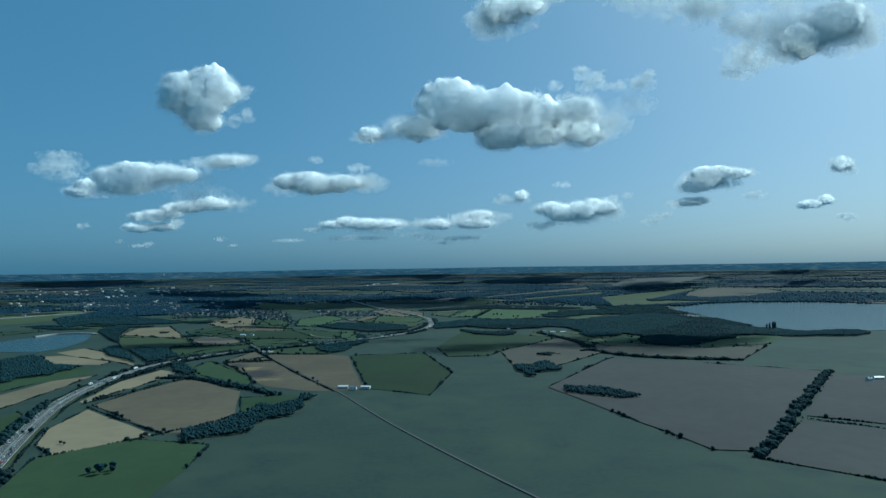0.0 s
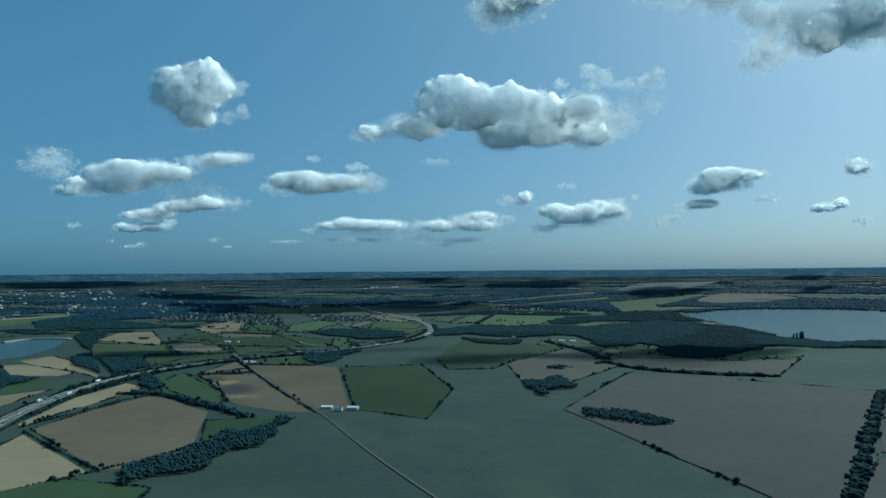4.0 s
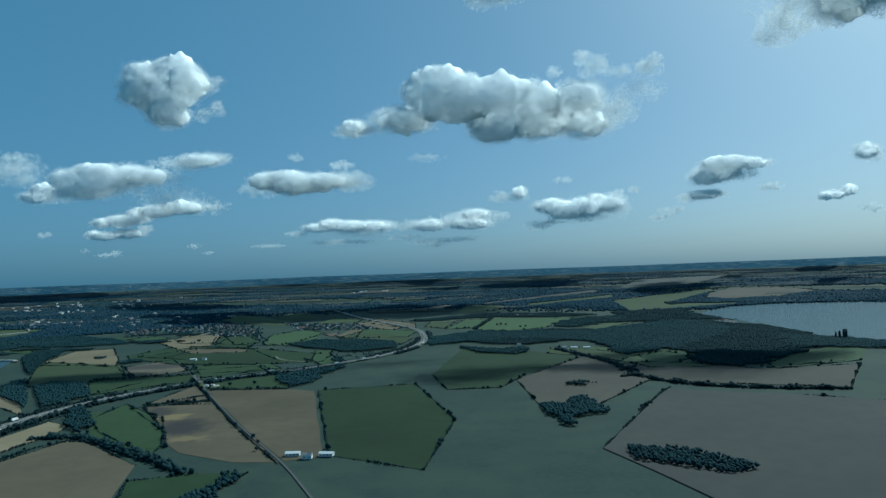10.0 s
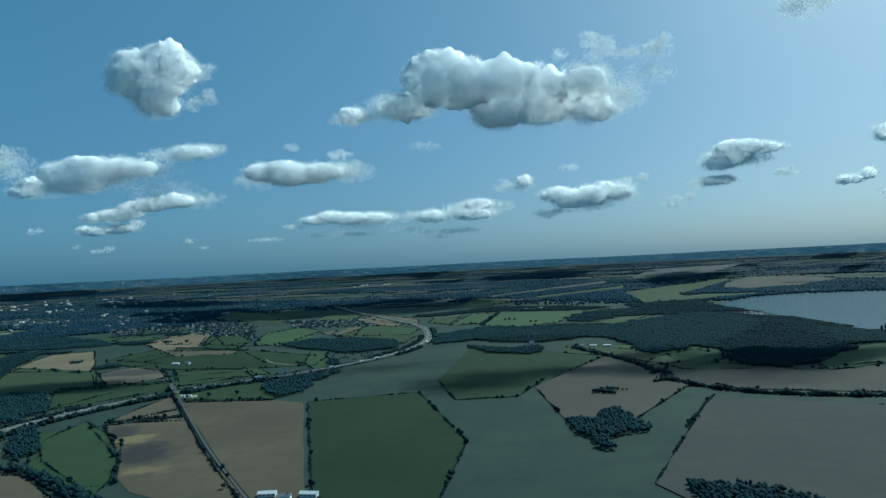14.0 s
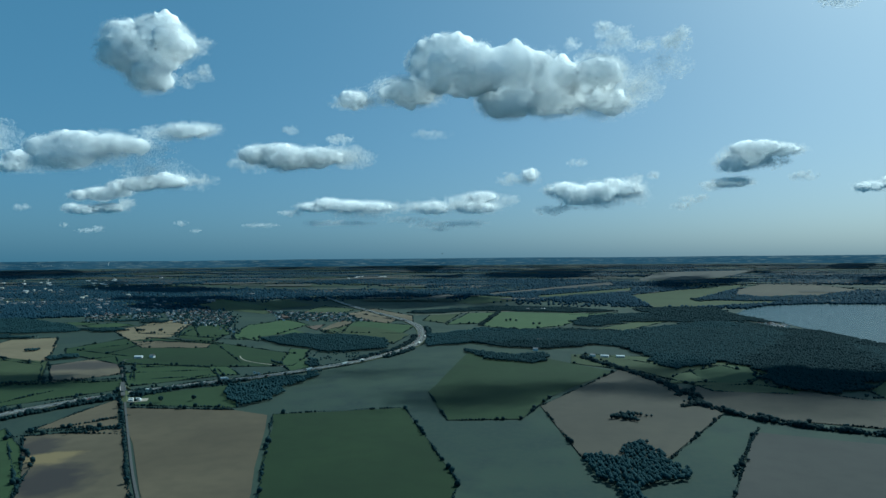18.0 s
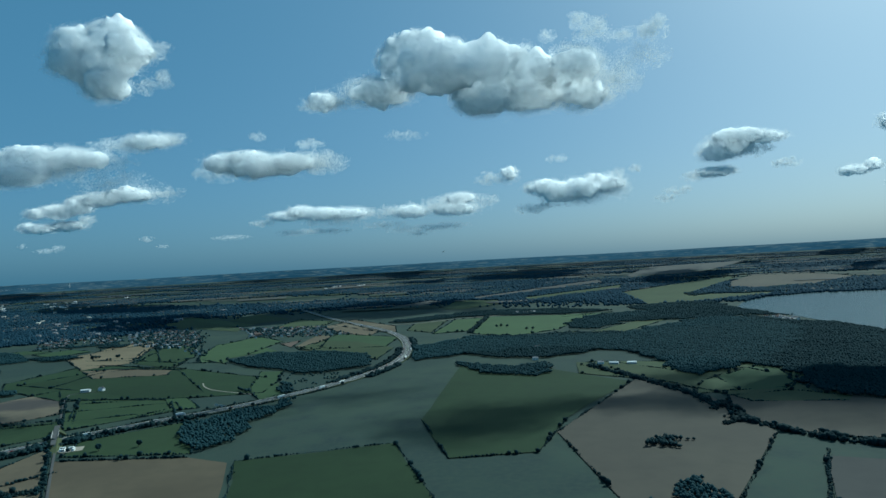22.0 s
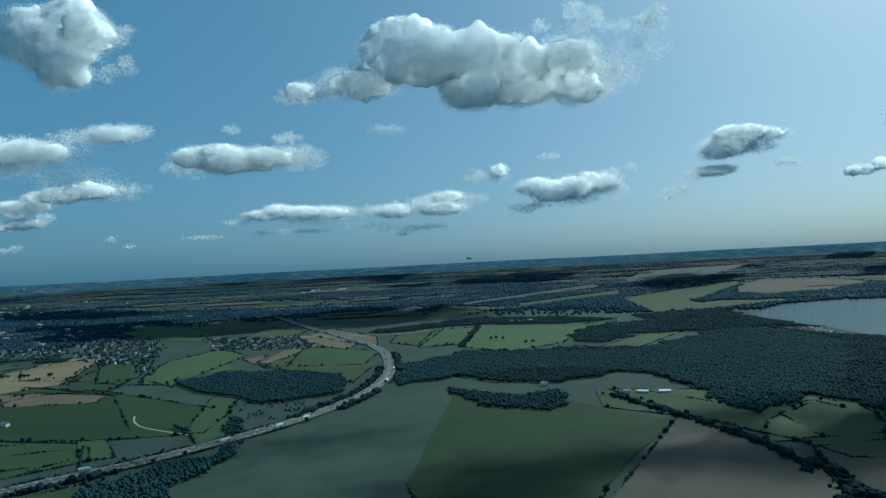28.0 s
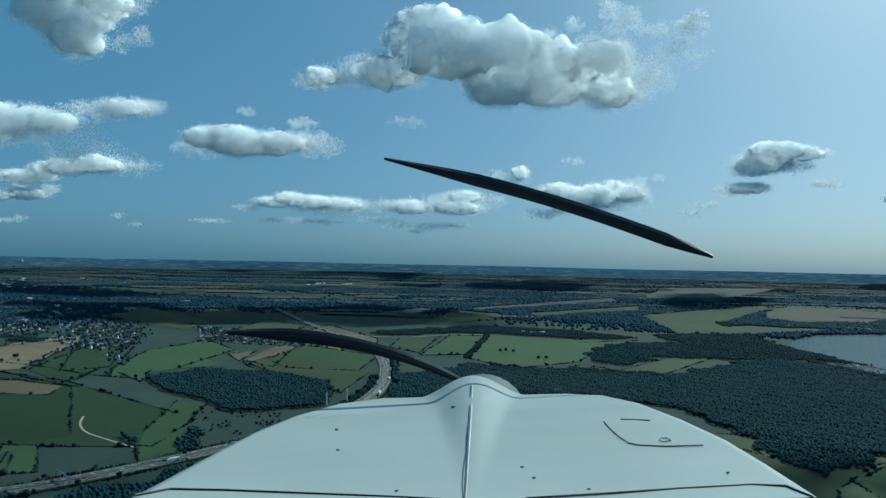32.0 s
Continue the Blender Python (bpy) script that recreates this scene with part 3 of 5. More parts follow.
# ---- vehicles ----
def car_body(bm, profile, half):
    """A car shell from its side outline, pulled in towards the roof."""
    left = [bm.verts.new((-half * w, y, z)) for y, z, w in profile]
    right = [bm.verts.new((half * w, y, z)) for y, z, w in profile]
    n = len(profile)
    bm.faces.new(left)
    bm.faces.new(right[::-1])
    for i in range(n):
        bm.faces.new((left[i], right[i], right[(i + 1) % n], left[(i + 1) % n]))
    bmesh.ops.recalc_face_normals(bm, faces=bm.faces[:])
    return bm


def wheel(parent, x, y, r):
    bm = bmesh.new()
    bmesh.ops.create_cone(bm, cap_ends=True, segments=12, radius1=r, radius2=r, depth=0.28, matrix=pose(x, y, r, 0, 90, 0))
    tyre = part("wheel", bm, RUBBER, parent)
    bm = bmesh.new()
    bmesh.ops.create_cone(bm, cap_ends=True, segments=10, radius1=r * 0.6, radius2=r * 0.5, depth=0.32, matrix=pose(x, y, r, 0, 90, 0))
    part("rim", bm, GALVANISED, tyre)


def car(name, colour):
    base = tagged(new("car"), name + " saloon car driving on the motorway", "car", "motorway traffic")
    paint = plain(name.replace(" ", "_") + "_car_paint", colour, 0.3, 0.2, 0.04)
    part("body", car_body(bmesh.new(), [(-2.1, 0.3, 1), (-2.15, 0.8, 1), (-1.5, 0.95, 1), (1.0, 0.95, 1), (2.05, 0.75, 0.95), (2.1, 0.3, 0.95)], 0.88), paint, base)
    part("cabin", car_body(bmesh.new(), [(-1.75, 0.95, 0.95), (-1.2, 1.4, 0.8), (0.3, 1.42, 0.8), (1.05, 0.95, 0.95)], 0.85), GLASS_DARK, base, "dark glass cabin")
    part("roof", car_body(bmesh.new(), [(-1.2, 1.4, 1), (-1.1, 1.47, 0.92), (0.2, 1.48, 0.92), (0.3, 1.42, 1)], 0.68), paint, base)
    for x in (-0.8, 0.8):
        for y in (-1.3, 1.3):
            wheel(base, x, y, 0.32)
    return base


def lorry(name, colour):
    base = tagged(new("lorry"), name + " articulated lorry on the motorway", "lorry", "motorway traffic")
    paint = plain(name.replace(" ", "_") + "_lorry_paint", colour, 0.45, 0, 0.05)
    part("trailer", boxed((-1.25, 1.25, -6.5, 3.6, 1.1, 3.9), bevel=0.06), paint, base)
    part("cab", car_body(bmesh.new(), [(4.0, 0.6, 1), (4.0, 3.3, 0.95), (5.2, 3.1, 0.95), (6.0, 1.8, 1), (6.1, 0.6, 1)], 1.2), WHITE_WALL, base)
    part("windscreen", car_body(bmesh.new(), [(5.32, 2.95, 1), (5.36, 2.98, 1), (6.0, 1.92, 1), (5.96, 1.86, 1)], 1.05), GLASS_DARK, base, "dark windscreen")
    part("chassis", boxed((-0.5, 0.5, -6.3, 5.8, 0.7, 1.1)), RUBBER, base)
    for y in (-5.4, -4.3, -3.2, 3.0, 5.2):
        for x in (-1.05, 1.05):
            wheel(base, x, y, 0.5)
    return base


kinds = [car("white", (0.75, 0.75, 0.75)), car("silver", (0.5, 0.51, 0.53)), car("dark grey", (0.06, 0.065, 0.07)), car("red", (0.35, 0.03, 0.03)), car("blue", (0.04, 0.08, 0.22)), lorry("white", (0.82, 0.82, 0.80)), lorry("pale grey", (0.6, 0.62, 0.65))]
spots = along(MOTORWAY, 11.0)
dice = random.Random(5)
used = set()
for n, (p, way) in enumerate(spots):
    if dice.random() > 0.46 or p.y > 2900:
        continue
    side = dice.choice((-1, 1))
    lane_no = dice.choice((3.3, 5.9, 8.5))
    k = dice.choice((0, 0, 0, 1, 1, 2, 4, 5, 5, 6)) if lane_no > 8 else dice.choice((0, 0, 0, 1, 1, 2, 3))
    q = p + Vector((way.y, -way.x)) * side * lane_no
    heading = math.degrees(math.atan2(-way.x, way.y)) + (180 if side > 0 else 0)
    m = Matrix.Translation(land(q.x, q.y, 1.51 if math.hypot(q.x - CX, q.y - CY) < NEAR else 2.2)) @ pose(0, 0, 0, 0, 0, heading)
    if k not in used:
        used.add(k)
        kinds[k].matrix_world = m
    else:
        copy_thing(kinds[k], m)
for k in range(7):
    if k not in used:
        p, way = spots[30 + 7 * k]
        kinds[k].matrix_world = Matrix.Translation(land(p.x + 7, p.y, 1.51))


# ---- trees, hedges and woods ----
def ball(seed, cuts):
    bm = bmesh.new()
    bmesh.ops.create_icosphere(bm, subdivisions=cuts, radius=1)
    v = np.array([q.co for q in bm.verts])
    f = np.array([[q.index for q in face.verts] for face in bm.faces])
    bm.free()
    rng = np.random.default_rng(seed)
    v = v * (1 + rng.uniform(-0.28, 0.22, (len(v), 1)))
    return v, f


SMALL = [ball(s + 9, 1) for s in range(5)]
TUFT = [np.array([(1, 0, 0), (-1, 0, 0), (0, 1, 0), (0, -1, 0), (0, 0, 1), (0, 0, -1)], float), np.array([(0, 2, 4), (2, 1, 4), (1, 3, 4), (3, 0, 4), (2, 0, 5), (1, 2, 5), (3, 1, 5), (0, 3, 5)])]
TUFTS = [(TUFT[0] * (1 + np.random.default_rng(s).uniform(-0.25, 0.2, (6, 1))), TUFT[1]) for s in range(5)]


def clumps(centres, sizes, rng, shapes):
    """Lumps of leaves: each centre gets an uneven ball, turned and stretched."""
    allv, allf, base = [], [], 0
    pick = rng.integers(0, len(shapes), len(centres))
    for n, (v, f) in enumerate(shapes):
        sel = np.nonzero(pick == n)[0]
        if not len(sel):
            continue
        a = rng.uniform(0, 6.28, len(sel))
        c, s = np.cos(a), np.sin(a)
        x = v[None, :, 0] * c[:, None] - v[None, :, 1] * s[:, None]
        y = v[None, :, 0] * s[:, None] + v[None, :, 1] * c[:, None]
        pts = np.stack([x, y, np.broadcast_to(v[None, :, 2], x.shape)], -1) * sizes[sel][:, None, :] + centres[sel][:, None, :]
        allv.append(pts.reshape(-1, 3))
        allf.append((f[None] + (np.arange(len(sel)) * len(v))[:, None, None]).reshape(-1, 3) + base)
        base += pts.shape[0] * pts.shape[1]
    return np.concatenate(allv), np.concatenate(allf)


def crown_mesh(seed, kind):
    rng = np.random.default_rng(seed)
    n = 46
    d = rng.normal(size=(n, 3))
    d /= np.linalg.norm(d, axis=1)[:, None]
    r = rng.uniform(0.35, 1.0, (n, 1)) ** 0.5
    if kind == "poplar":
        c = d * r * (1.3, 1.3, 6.0) + (0, 0, 8.5)
        s = rng.uniform(0.7, 1.2, (n, 1)) * np.array([[1, 1, 1.6]])
    else:
        c = d * r * (3.4, 3.4, 2.9) + (0, 0, 6.2)
        c[:, 2] = np.maximum(c[:, 2], 3.0)
        c[:, :2] += rng.normal(0, 0.5, 2)
        s = rng.uniform(0.9, 1.7, (n, 1)) * np.array([[1, 1, 0.8]])
    v, f = clumps(c, s, rng, SMALL)
    return soup("crown", v, f, LEAF, True)


def trunk_bm(height, seed):
    dice = random.Random(seed)
    bm = bmesh.new()
    bmesh.ops.create_cone(bm, segments=7, radius1=0.42, radius2=0.16, depth=height, matrix=pose(0, 0, height / 2))
    for _ in range(4):
        a, z = dice.uniform(0, 360), dice.uniform(0.45, 0.8) * height
        bmesh.ops.create_cone(bm, segments=5, radius1=0.15, radius2=0.05, depth=2.8, matrix=pose(0, 0, z, 0, 0, a) @ pose(0.9, 0, 0.8, 0, 48, 0))
    return bm


CROWNS = {kind: [crown_mesh(s + i * 20, kind) for s in range(5)] for i, kind in enumerate(("broadleaf", "poplar"))}
TRUNKS = []
for s in range(3):
    me = bpy.data.meshes.new("trunk")
    bm = trunk_bm(6.5, s)
    bm.to_mesh(me)
    bm.free()
    me.materials.append(BARK)
    TRUNKS.append(me)
TREE_DICE = random.Random(11)


def tree(x, y, size=1.0, kind="broadleaf", label="dark green broadleaf tree in a hedgerow", up=0.2):
    base = tagged(new("tree"), label, "tree", "hedgerow trees" if kind == "broadleaf" else "lakeside poplars")
    base.matrix_world = Matrix.Translation(land(x, y, up)) @ pose(0, 0, 0, 0, 0, TREE_DICE.uniform(0, 360)) @ Matrix.Diagonal((size, size, size * TREE_DICE.uniform(0.85, 1.15), 1))
    for name, me in (("trunk", TREE_DICE.choice(TRUNKS)), ("crown", TREE_DICE.choice(CROWNS[kind]))):
        new(name, me).parent = base
    return base


TREES_MADE = [0]


def hedgerow(dense, *points):
    """A hedge of leafy lumps along a line; a dense one is a belt of small trees."""
    rng = np.random.default_rng(int(abs(points[0][0] * 7 + points[0][1])))
    spots = along(points, 2.2 if dense else 1.8)
    k = 3 if dense else 1
    p = np.array([(q.x, q.y) for q, _ in spots]).repeat(k, 0)
    p = p + rng.normal(0, 3.2 if dense else 0.8, p.shape)
    grow = rng.uniform(0.6, 1.3, len(p)) * (1 + 0.35 * np.sin(np.arange(len(p)) * 0.11 + rng.uniform(0, 6)))
    if not dense:
        keep = rng.random(len(p)) > 0.08
        p, grow = p[keep], grow[keep]
    h = (2.6 if dense else 1.25) * grow
    c = land_array(p[:, 0], p[:, 1], 0.2 + h * 0.75)
    s = np.stack([h * rng.uniform(0.7, 1.1, len(p)), h * rng.uniform(0.7, 1.1, len(p)), h], -1)
    v, f = clumps(c, s, rng, SMALL)
    tagged(new("hedge", soup("hedge", v, f, HEDGE_LEAF, True)), "thick dark belt of bushes between fields" if dense else "dark clipped hedge along a field edge", "hedge", "field hedges")
    for q, way in along(points, 24 if dense else 34):
        if rng.random() < 0.42 and TREES_MADE[0] < 290:
            TREES_MADE[0] += 1
            tree(q.x + rng.normal(0, 4), q.y + rng.normal(0, 4), rng.uniform(0.4, 0.85))


def wood(*poly):
    """A closed wood: crowns side by side with uneven tops and edge."""
    rng = np.random.default_rng(int(abs(poly[0][0] * 3 + poly[0][1])))
    xs, ys = [p[0] for p in poly], [p[1] for p in poly]
    step = 3.7 if max(ys) < 2600 else 4.6
    gx, gy = np.meshgrid(np.arange(min(xs), max(xs), step), np.arange(min(ys), max(ys), step))
    x = gx.ravel() + rng.uniform(-0.5, 0.5, gx.size) * step
    y = gy.ravel() + rng.uniform(-0.5, 0.5, gx.size) * step
    wob = 7 * np.sin(x * 0.06 + y * 0.04) + 5 * np.sin(y * 0.11 - x * 0.05)
    keep = inside(x + wob, y - wob, list(poly)) & (rng.random(len(x)) > 0.06)
    for lake in LAKES:
        keep &= ~inside(x, y, lake)
    x, y = x[keep], y[keep]
    if not len(x):
        return
    px, py = x, y
    h = rng.uniform(5.2, 7.4, len(x)) * (1 + 0.16 * np.sin(x * 0.03) * np.sin(y * 0.025) + 0.12 * np.sin(x * 0.17 + 2 * np.sin(y * 0.11)))
    w = rng.uniform(1.9, 3.1, len(x)) * np.where(rng.random(len(x)) < 0.08, 1.35, 1.0)
    z, tall = h * 0.66, h * 0.40
    shr = np.array([shrink(a, b) for a, b in zip(px, py)]) if max(math.hypot(a - CX, b - CY) for a, b in poly) > NEAR else np.ones(len(px))
    c = land_array(px, py, z)
    v, f = clumps(c, np.stack([w * shr, w * shr, tall * shr], -1), rng, TUFTS)
    tagged(new("wood", soup("wood", v, f, LEAF, True)), "dense dark green broadleaf wood with uneven canopy", "wood", kind="stuff")



def by_lane(p):
    """Whether a field's corner lies on the lane, which has a hedge of its own."""
    return any((Vector(p) - q).length < 16 for q, _ in along(LANE, 8))


def edge_hedges(number, poly):
    """Bushes and small trees on the borders of one field, with gaps."""
    rng = np.random.default_rng(100 + number)
    pts, size = [], []
    for a, b in zip(poly, poly[1:] + poly[:1]):
        run = math.dist(a, b)
        if rng.random() < 0.25 or run < 25 or (by_lane(a) and by_lane(b)):
            continue
        n = int(run / 1.9)
        q = np.linspace(0, 1, n)[:, None]
        line = np.array(a) * (1 - q) + np.array(b) * q + rng.normal(0, 0.7, (n, 2))
        s = rng.uniform(0.6, 1.15, n) * (1.0 + 0.5 * np.sin(q[:, 0] * run * 0.07 + rng.uniform(0, 6)))
        big = rng.random(n) < 0.03
        s = np.where(big, rng.uniform(2.2, 3.4, n), s)
        keep = rng.random(n) > 0.12
        pts.append(line[keep])
        size.append(s[keep])
    if not pts:
        return
    p, s = np.concatenate(pts), np.concatenate(size)
    k = np.array([shrink(x, y) for x, y in p])
    v, f = clumps(land_array(p[:, 0], p[:, 1], 0.25 + s * 0.8), np.stack([s * k, s * k, s * k * 1.05], -1), rng, SMALL)
    tagged(new("hedge", soup("hedge", v, f, HEDGE_LEAF, True)), "uneven dark hedge with small trees round a field", "hedge", "field hedges")


for number, poly in enumerate(FIELDS):
    if sum(math.hypot(x - CX, y - CY) for x, y in poly) / len(poly) < 2700:
        edge_hedges(number, list(poly))
for side in (-1, 1):
    line = [(p.x + way.y * side * 17, p.y - way.x * side * 17) for p, way in along(MOTORWAY, 60) if p.y < 2500]
    dice = random.Random(side + 40)
    n = 0
    while n < len(line) - 3:
        run = dice.choice((2, 3, 4))
        hedgerow(dice.random() < 0.35, *line[n:n + run + 1])
        n += run + dice.choice((0, 0, 1))
scrub = [(p.x + way.y * 26, p.y - way.x * 26) for p, way in along(MOTORWAY, 40) if 1180 < p.y < 1640]
for n in range(0, len(scrub) - 2, 2):
    hedgerow(True, *scrub[n:n + 3])
wood((367, 2067), (489, 2313), (768, 2367), (870, 2530), (876, 2380), (905, 2310), (964, 2255), (928, 2029), (907, 1864), (923, 1775), (790, 1746), (648, 1615), (540, 1542), (483, 1582), (529, 1760), (478, 1870), (400, 1939))
wood((24, 2196), (90, 2320), (215, 2350), (330, 2380), (460, 2330), (379, 2088), (233, 2008), (129, 2045))
wood((-428, 2218), (-402, 2279), (-350, 2311), (-252, 2296), (-143, 2222), (-106, 2076), (-150, 2017), (-202, 1998), (-241, 2000), (-287, 2061), (-325, 2086), (-356, 2114))
wood((-256, 1906), (-245, 1901), (-218, 1820), (-229, 1807), (-246, 1853))
wood((-318, 1875), (-302, 1864), (-287, 1840), (-304, 1851))
wood((-316, 1620), (-282, 1678), (-235, 1722), (-187, 1763), (-215, 1696), (-240, 1549), (-251, 1495), (-287, 1540))
wood((-770, 1604), (-755, 1659), (-702, 1647), (-615, 1511), (-602, 1425), (-631, 1395))
wood((381, 2565), (446, 2717), (566, 2822), (717, 2817), (622, 2656), (424, 2424), (368, 2477))
wood((1100, 3526), (1458, 3925), (1338, 3595), (1068, 3367))
wood((1332, 3593), (1657, 3712), (1475, 3355), (1258, 3377))
wood((-31, 2260), (123, 2415), (254, 2330), (446, 2294), (714, 2508), (812, 2524), (845, 2414), (828, 2203), (571, 1861), (385, 1745), (388, 2028), (251, 2138), (69, 2118), (-33, 2064))
wood((-312, 777), (-276, 874), (-196, 1002), (-205, 893), (-256, 771), (-290, 739))
wood((134, 1261), (216, 1321), (209, 1223), (138, 1147))
wood((185, 1050), (240, 1026), (282, 970), (251, 946), (191, 994))
wood((-984, 1458), (-953, 1529), (-800, 1357), (-729, 1335), (-782, 1158))
wood((857, 2028), (953, 1891), (1157, 1806), (1081, 1693), (883, 1704), (767, 1788))
wood((-129, 2949), (-37, 3053), (251, 3221), (482, 3104), (628, 2913), (432, 2896), (224, 2992), (110, 2994), (-34, 2899))
wood((47, 2017), (131, 1926), (221, 1936), (167, 1822), (78, 1885))

wood((-1637, 2754), (-1662, 2995), (-1366, 2831), (-1083, 2595), (-970, 2433), (-1128, 2390), (-1317, 2439), (-1322, 2285))
wood((-1123, 2131), (-1166, 2276), (-1117, 2371), (-1022, 2083), (-880, 1774), (-956, 1877))
wood((-842, 1631), (-867, 1731), (-703, 1476), (-660, 1400), (-705, 1450), (-770, 1514))
wood((-576, 1392), (-530, 1345), (-468, 1246), (-465, 1202), (-511, 1252))
wood((-776, 1943), (-748, 2000), (-718, 1957), (-753, 1914))
wood((520, 2560), (640, 2740), (700, 2830), (690, 3020), (860, 3080), (1000, 3050), (955, 2800), (945, 2470), (880, 2545), (760, 2525))
for x, y, w, d in ((-1290, 2250, 70, 22), (-1080, 2470, 90, 20), (-960, 2480, 60, 24), (-1190, 2620, 80, 18), (-1000, 2740, 110, 20), (-1370, 2290, 60, 26), (-1100, 2300, 90, 22), (-900, 2440, 50, 26), (-1440, 2380, 80, 30), (-1300, 2560, 90, 26), (-880, 2680, 40, 34), (-1230, 2350, 60, 16)):
    wood((x - w, y - d * 0.6), (x - w * 0.3, y + d), (x + w, y + d * 0.5), (x + w * 0.8, y - d), (x, y - d * 0.8))
wood((195, 1420), (225, 1442), (252, 1427), (228, 1406))
hedgerow(False, (-511, 944), (-409, 848), (-333, 781))
hedgerow(False, (-533, 969), (-503, 1072), (-471, 1202), (-327, 1068))
hedgerow(False, (-551, 978), (-583, 1187), (-557, 1333))
hedgerow(False, (-460, 1386), (-386, 1466))
hedgerow(False, (-344, 776), (-286, 859))
hedgerow(True, (-520, 1189), (-454, 1192), (-367, 1112), (-309, 1061), (-263, 1016))
hedgerow(False, (-479, 1368), (-429, 1386), (-356, 1379))
hedgerow(False, (-702, 1692), (-607, 1711), (-515, 1720))
hedgerow(False, (-575, 1623), (-614, 1503))
hedgerow(False, (-470, 1391), (-426, 1399), (-369, 1403))
hedgerow(False, (-469, 1606), (-358, 1388), (-264, 1199), (-174, 1036))
hedgerow(False, (-468, 1604), (-356, 1386), (-265, 1201))
hedgerow(False, (-599, 1892), (-461, 1613))
hedgerow(False, (-687, 1671), (-592, 1684), (-513, 1699))
hedgerow(True, (265, 1902), (312, 1745), (335, 1636), (332, 1561))
hedgerow(True, (322, 1546), (356, 1579), (333, 1495), (306, 1481))
hedgerow(True, (324, 1507), (370, 1401), (459, 1340), (587, 1305))
hedgerow(False, (353, 1379), (299, 1294), (252, 1218))
hedgerow(True, (674, 1160), (469, 877), (310, 654))
hedgerow(False, (441, 817), (489, 769), (527, 723))
hedgerow(False, (-587, 1863), (-561, 1872), (-414, 1823))
hedgerow(False, (-399, 1807), (-345, 1682))
hedgerow(False, (-688, 2005), (-678, 2221), (-499, 2148))
hedgerow(False, (-707, 2284), (-525, 2151), (-546, 2309))
hedgerow(False, (-654, 2292), (-739, 2551), (-661, 2587))
hedgerow(False, (-320, 2403), (-105, 2125))
hedgerow(True, (157, 2420), (258, 2351), (342, 2263))
hedgerow(True, (113, 2510), (208, 2957))
hedgerow(False, (429, 2818), (604, 2881))
hedgerow(False, (940, 3901), (1945, 4935), (2364, 4723), (2279, 4161))
hedgerow(False, (17, 2546), (113, 2563))
hedgerow(False, (-814, 2391), (-664, 2338), (-506, 2229), (-274, 2199))
hedgerow(False, (-773, 2707), (-595, 2273))
hedgerow(False, (-505, 2255), (-609, 2602))
hedgerow(False, (575, 1521), (740, 1562))

hedgerow(False, (-404, 1507), (-270, 1491))
hedgerow(False, (-465, 1388), (-372, 1408))

# ---- houses and farms ----
def house(name, wall, roof, w, d, h, pitch, chimney=True, label="", category="house"):
    base = tagged(new(name), label, category, "village houses" if category == "house" else "")
    part("wall", boxed((-w / 2, w / 2, -d / 2, d / 2, 0, h)), wall, base)
    bm = bmesh.new()
    o = 0.4
    v = [bm.verts.new(p) for p in ((-w / 2 - o, -d / 2 - o, h), (w / 2 + o, -d / 2 - o, h), (w / 2 + o, d / 2 + o, h), (-w / 2 - o, d / 2 + o, h), (-w / 2 - o, 0, h + pitch), (w / 2 + o, 0, h + pitch))]
    for q in ((0, 1, 5, 4), (2, 3, 4, 5), (0, 4, 3), (1, 2, 5), (3, 2, 1, 0)):
        bm.faces.new([v[i] for i in q])
    top = part("roof", bm, roof, base)
    if chimney:
        part("chimney", boxed((w * 0.28, w * 0.28 + 0.9, -0.45, 0.45, h + pitch * 0.5, h + pitch + 1.1)), BRICK_WALL, top)
    for s in (-1, 1):
        for n in range(max(2, int(w / 3.5))):
            x = -w / 2 + (n + 0.5) * w / max(2, int(w / 3.5))
            for z in ((1.0, 3.4) if h > 4.5 else (1.3,)):
                part("window", boxed((x - 0.6, x + 0.6, min(s * d / 2, s * (d / 2 + 0.06)), max(s * d / 2, s * (d / 2 + 0.06)), z, z + 1.2)), GLASS_DARK, base)
    return base


HOUSES = [house("house", RENDER_WALL, TILE_RED, 8, 5.2, 3.9, 2.0, label="cream rendered village house with red tiled roof"),
          house("house", WHITE_WALL, TILE_RED, 8.5, 5.2, 3.9, 2.2, label="white village house with clay tiled roof"),
          house("house", WHITE_WALL, TILE_GREY, 9, 5.6, 4.1, 2.0, label="white rendered village house with slate roof"),
          house("house", BRICK_WALL, TILE_GREY, 7.5, 5.2, 3.8, 1.9, label="red brick village house with grey slate roof")]
LONG = house("barn", SHEET, SHEET, 15, 7, 3.2, 1.6, False, "long pale metal farm barn among trees", "barn")
WHITE = house("farmhouse", WHITE_WALL, TILE_GREY, 10, 6, 4.2, 2.2, True, "white farmhouse with grey roof beside trees", "farmhouse")
HALL = house("barn", BRICK_WALL, TILE_RED, 18, 10, 6.5, 4.5, False, "large orange-roofed brick hall in the village", "hall")
placed = set()
house_dice = random.Random(3)


def put(ob, x, y, turn):
    m = Matrix.Translation(land(x, y, 0.5 if math.hypot(x - CX, y - CY) < NEAR else 1.5)) @ pose(0, 0, 0, 0, 0, turn)
    if ob.name not in placed:
        placed.add(ob.name)
        ob.matrix_world = m
        return ob
    return copy_thing(ob, m)


GARDEN = []


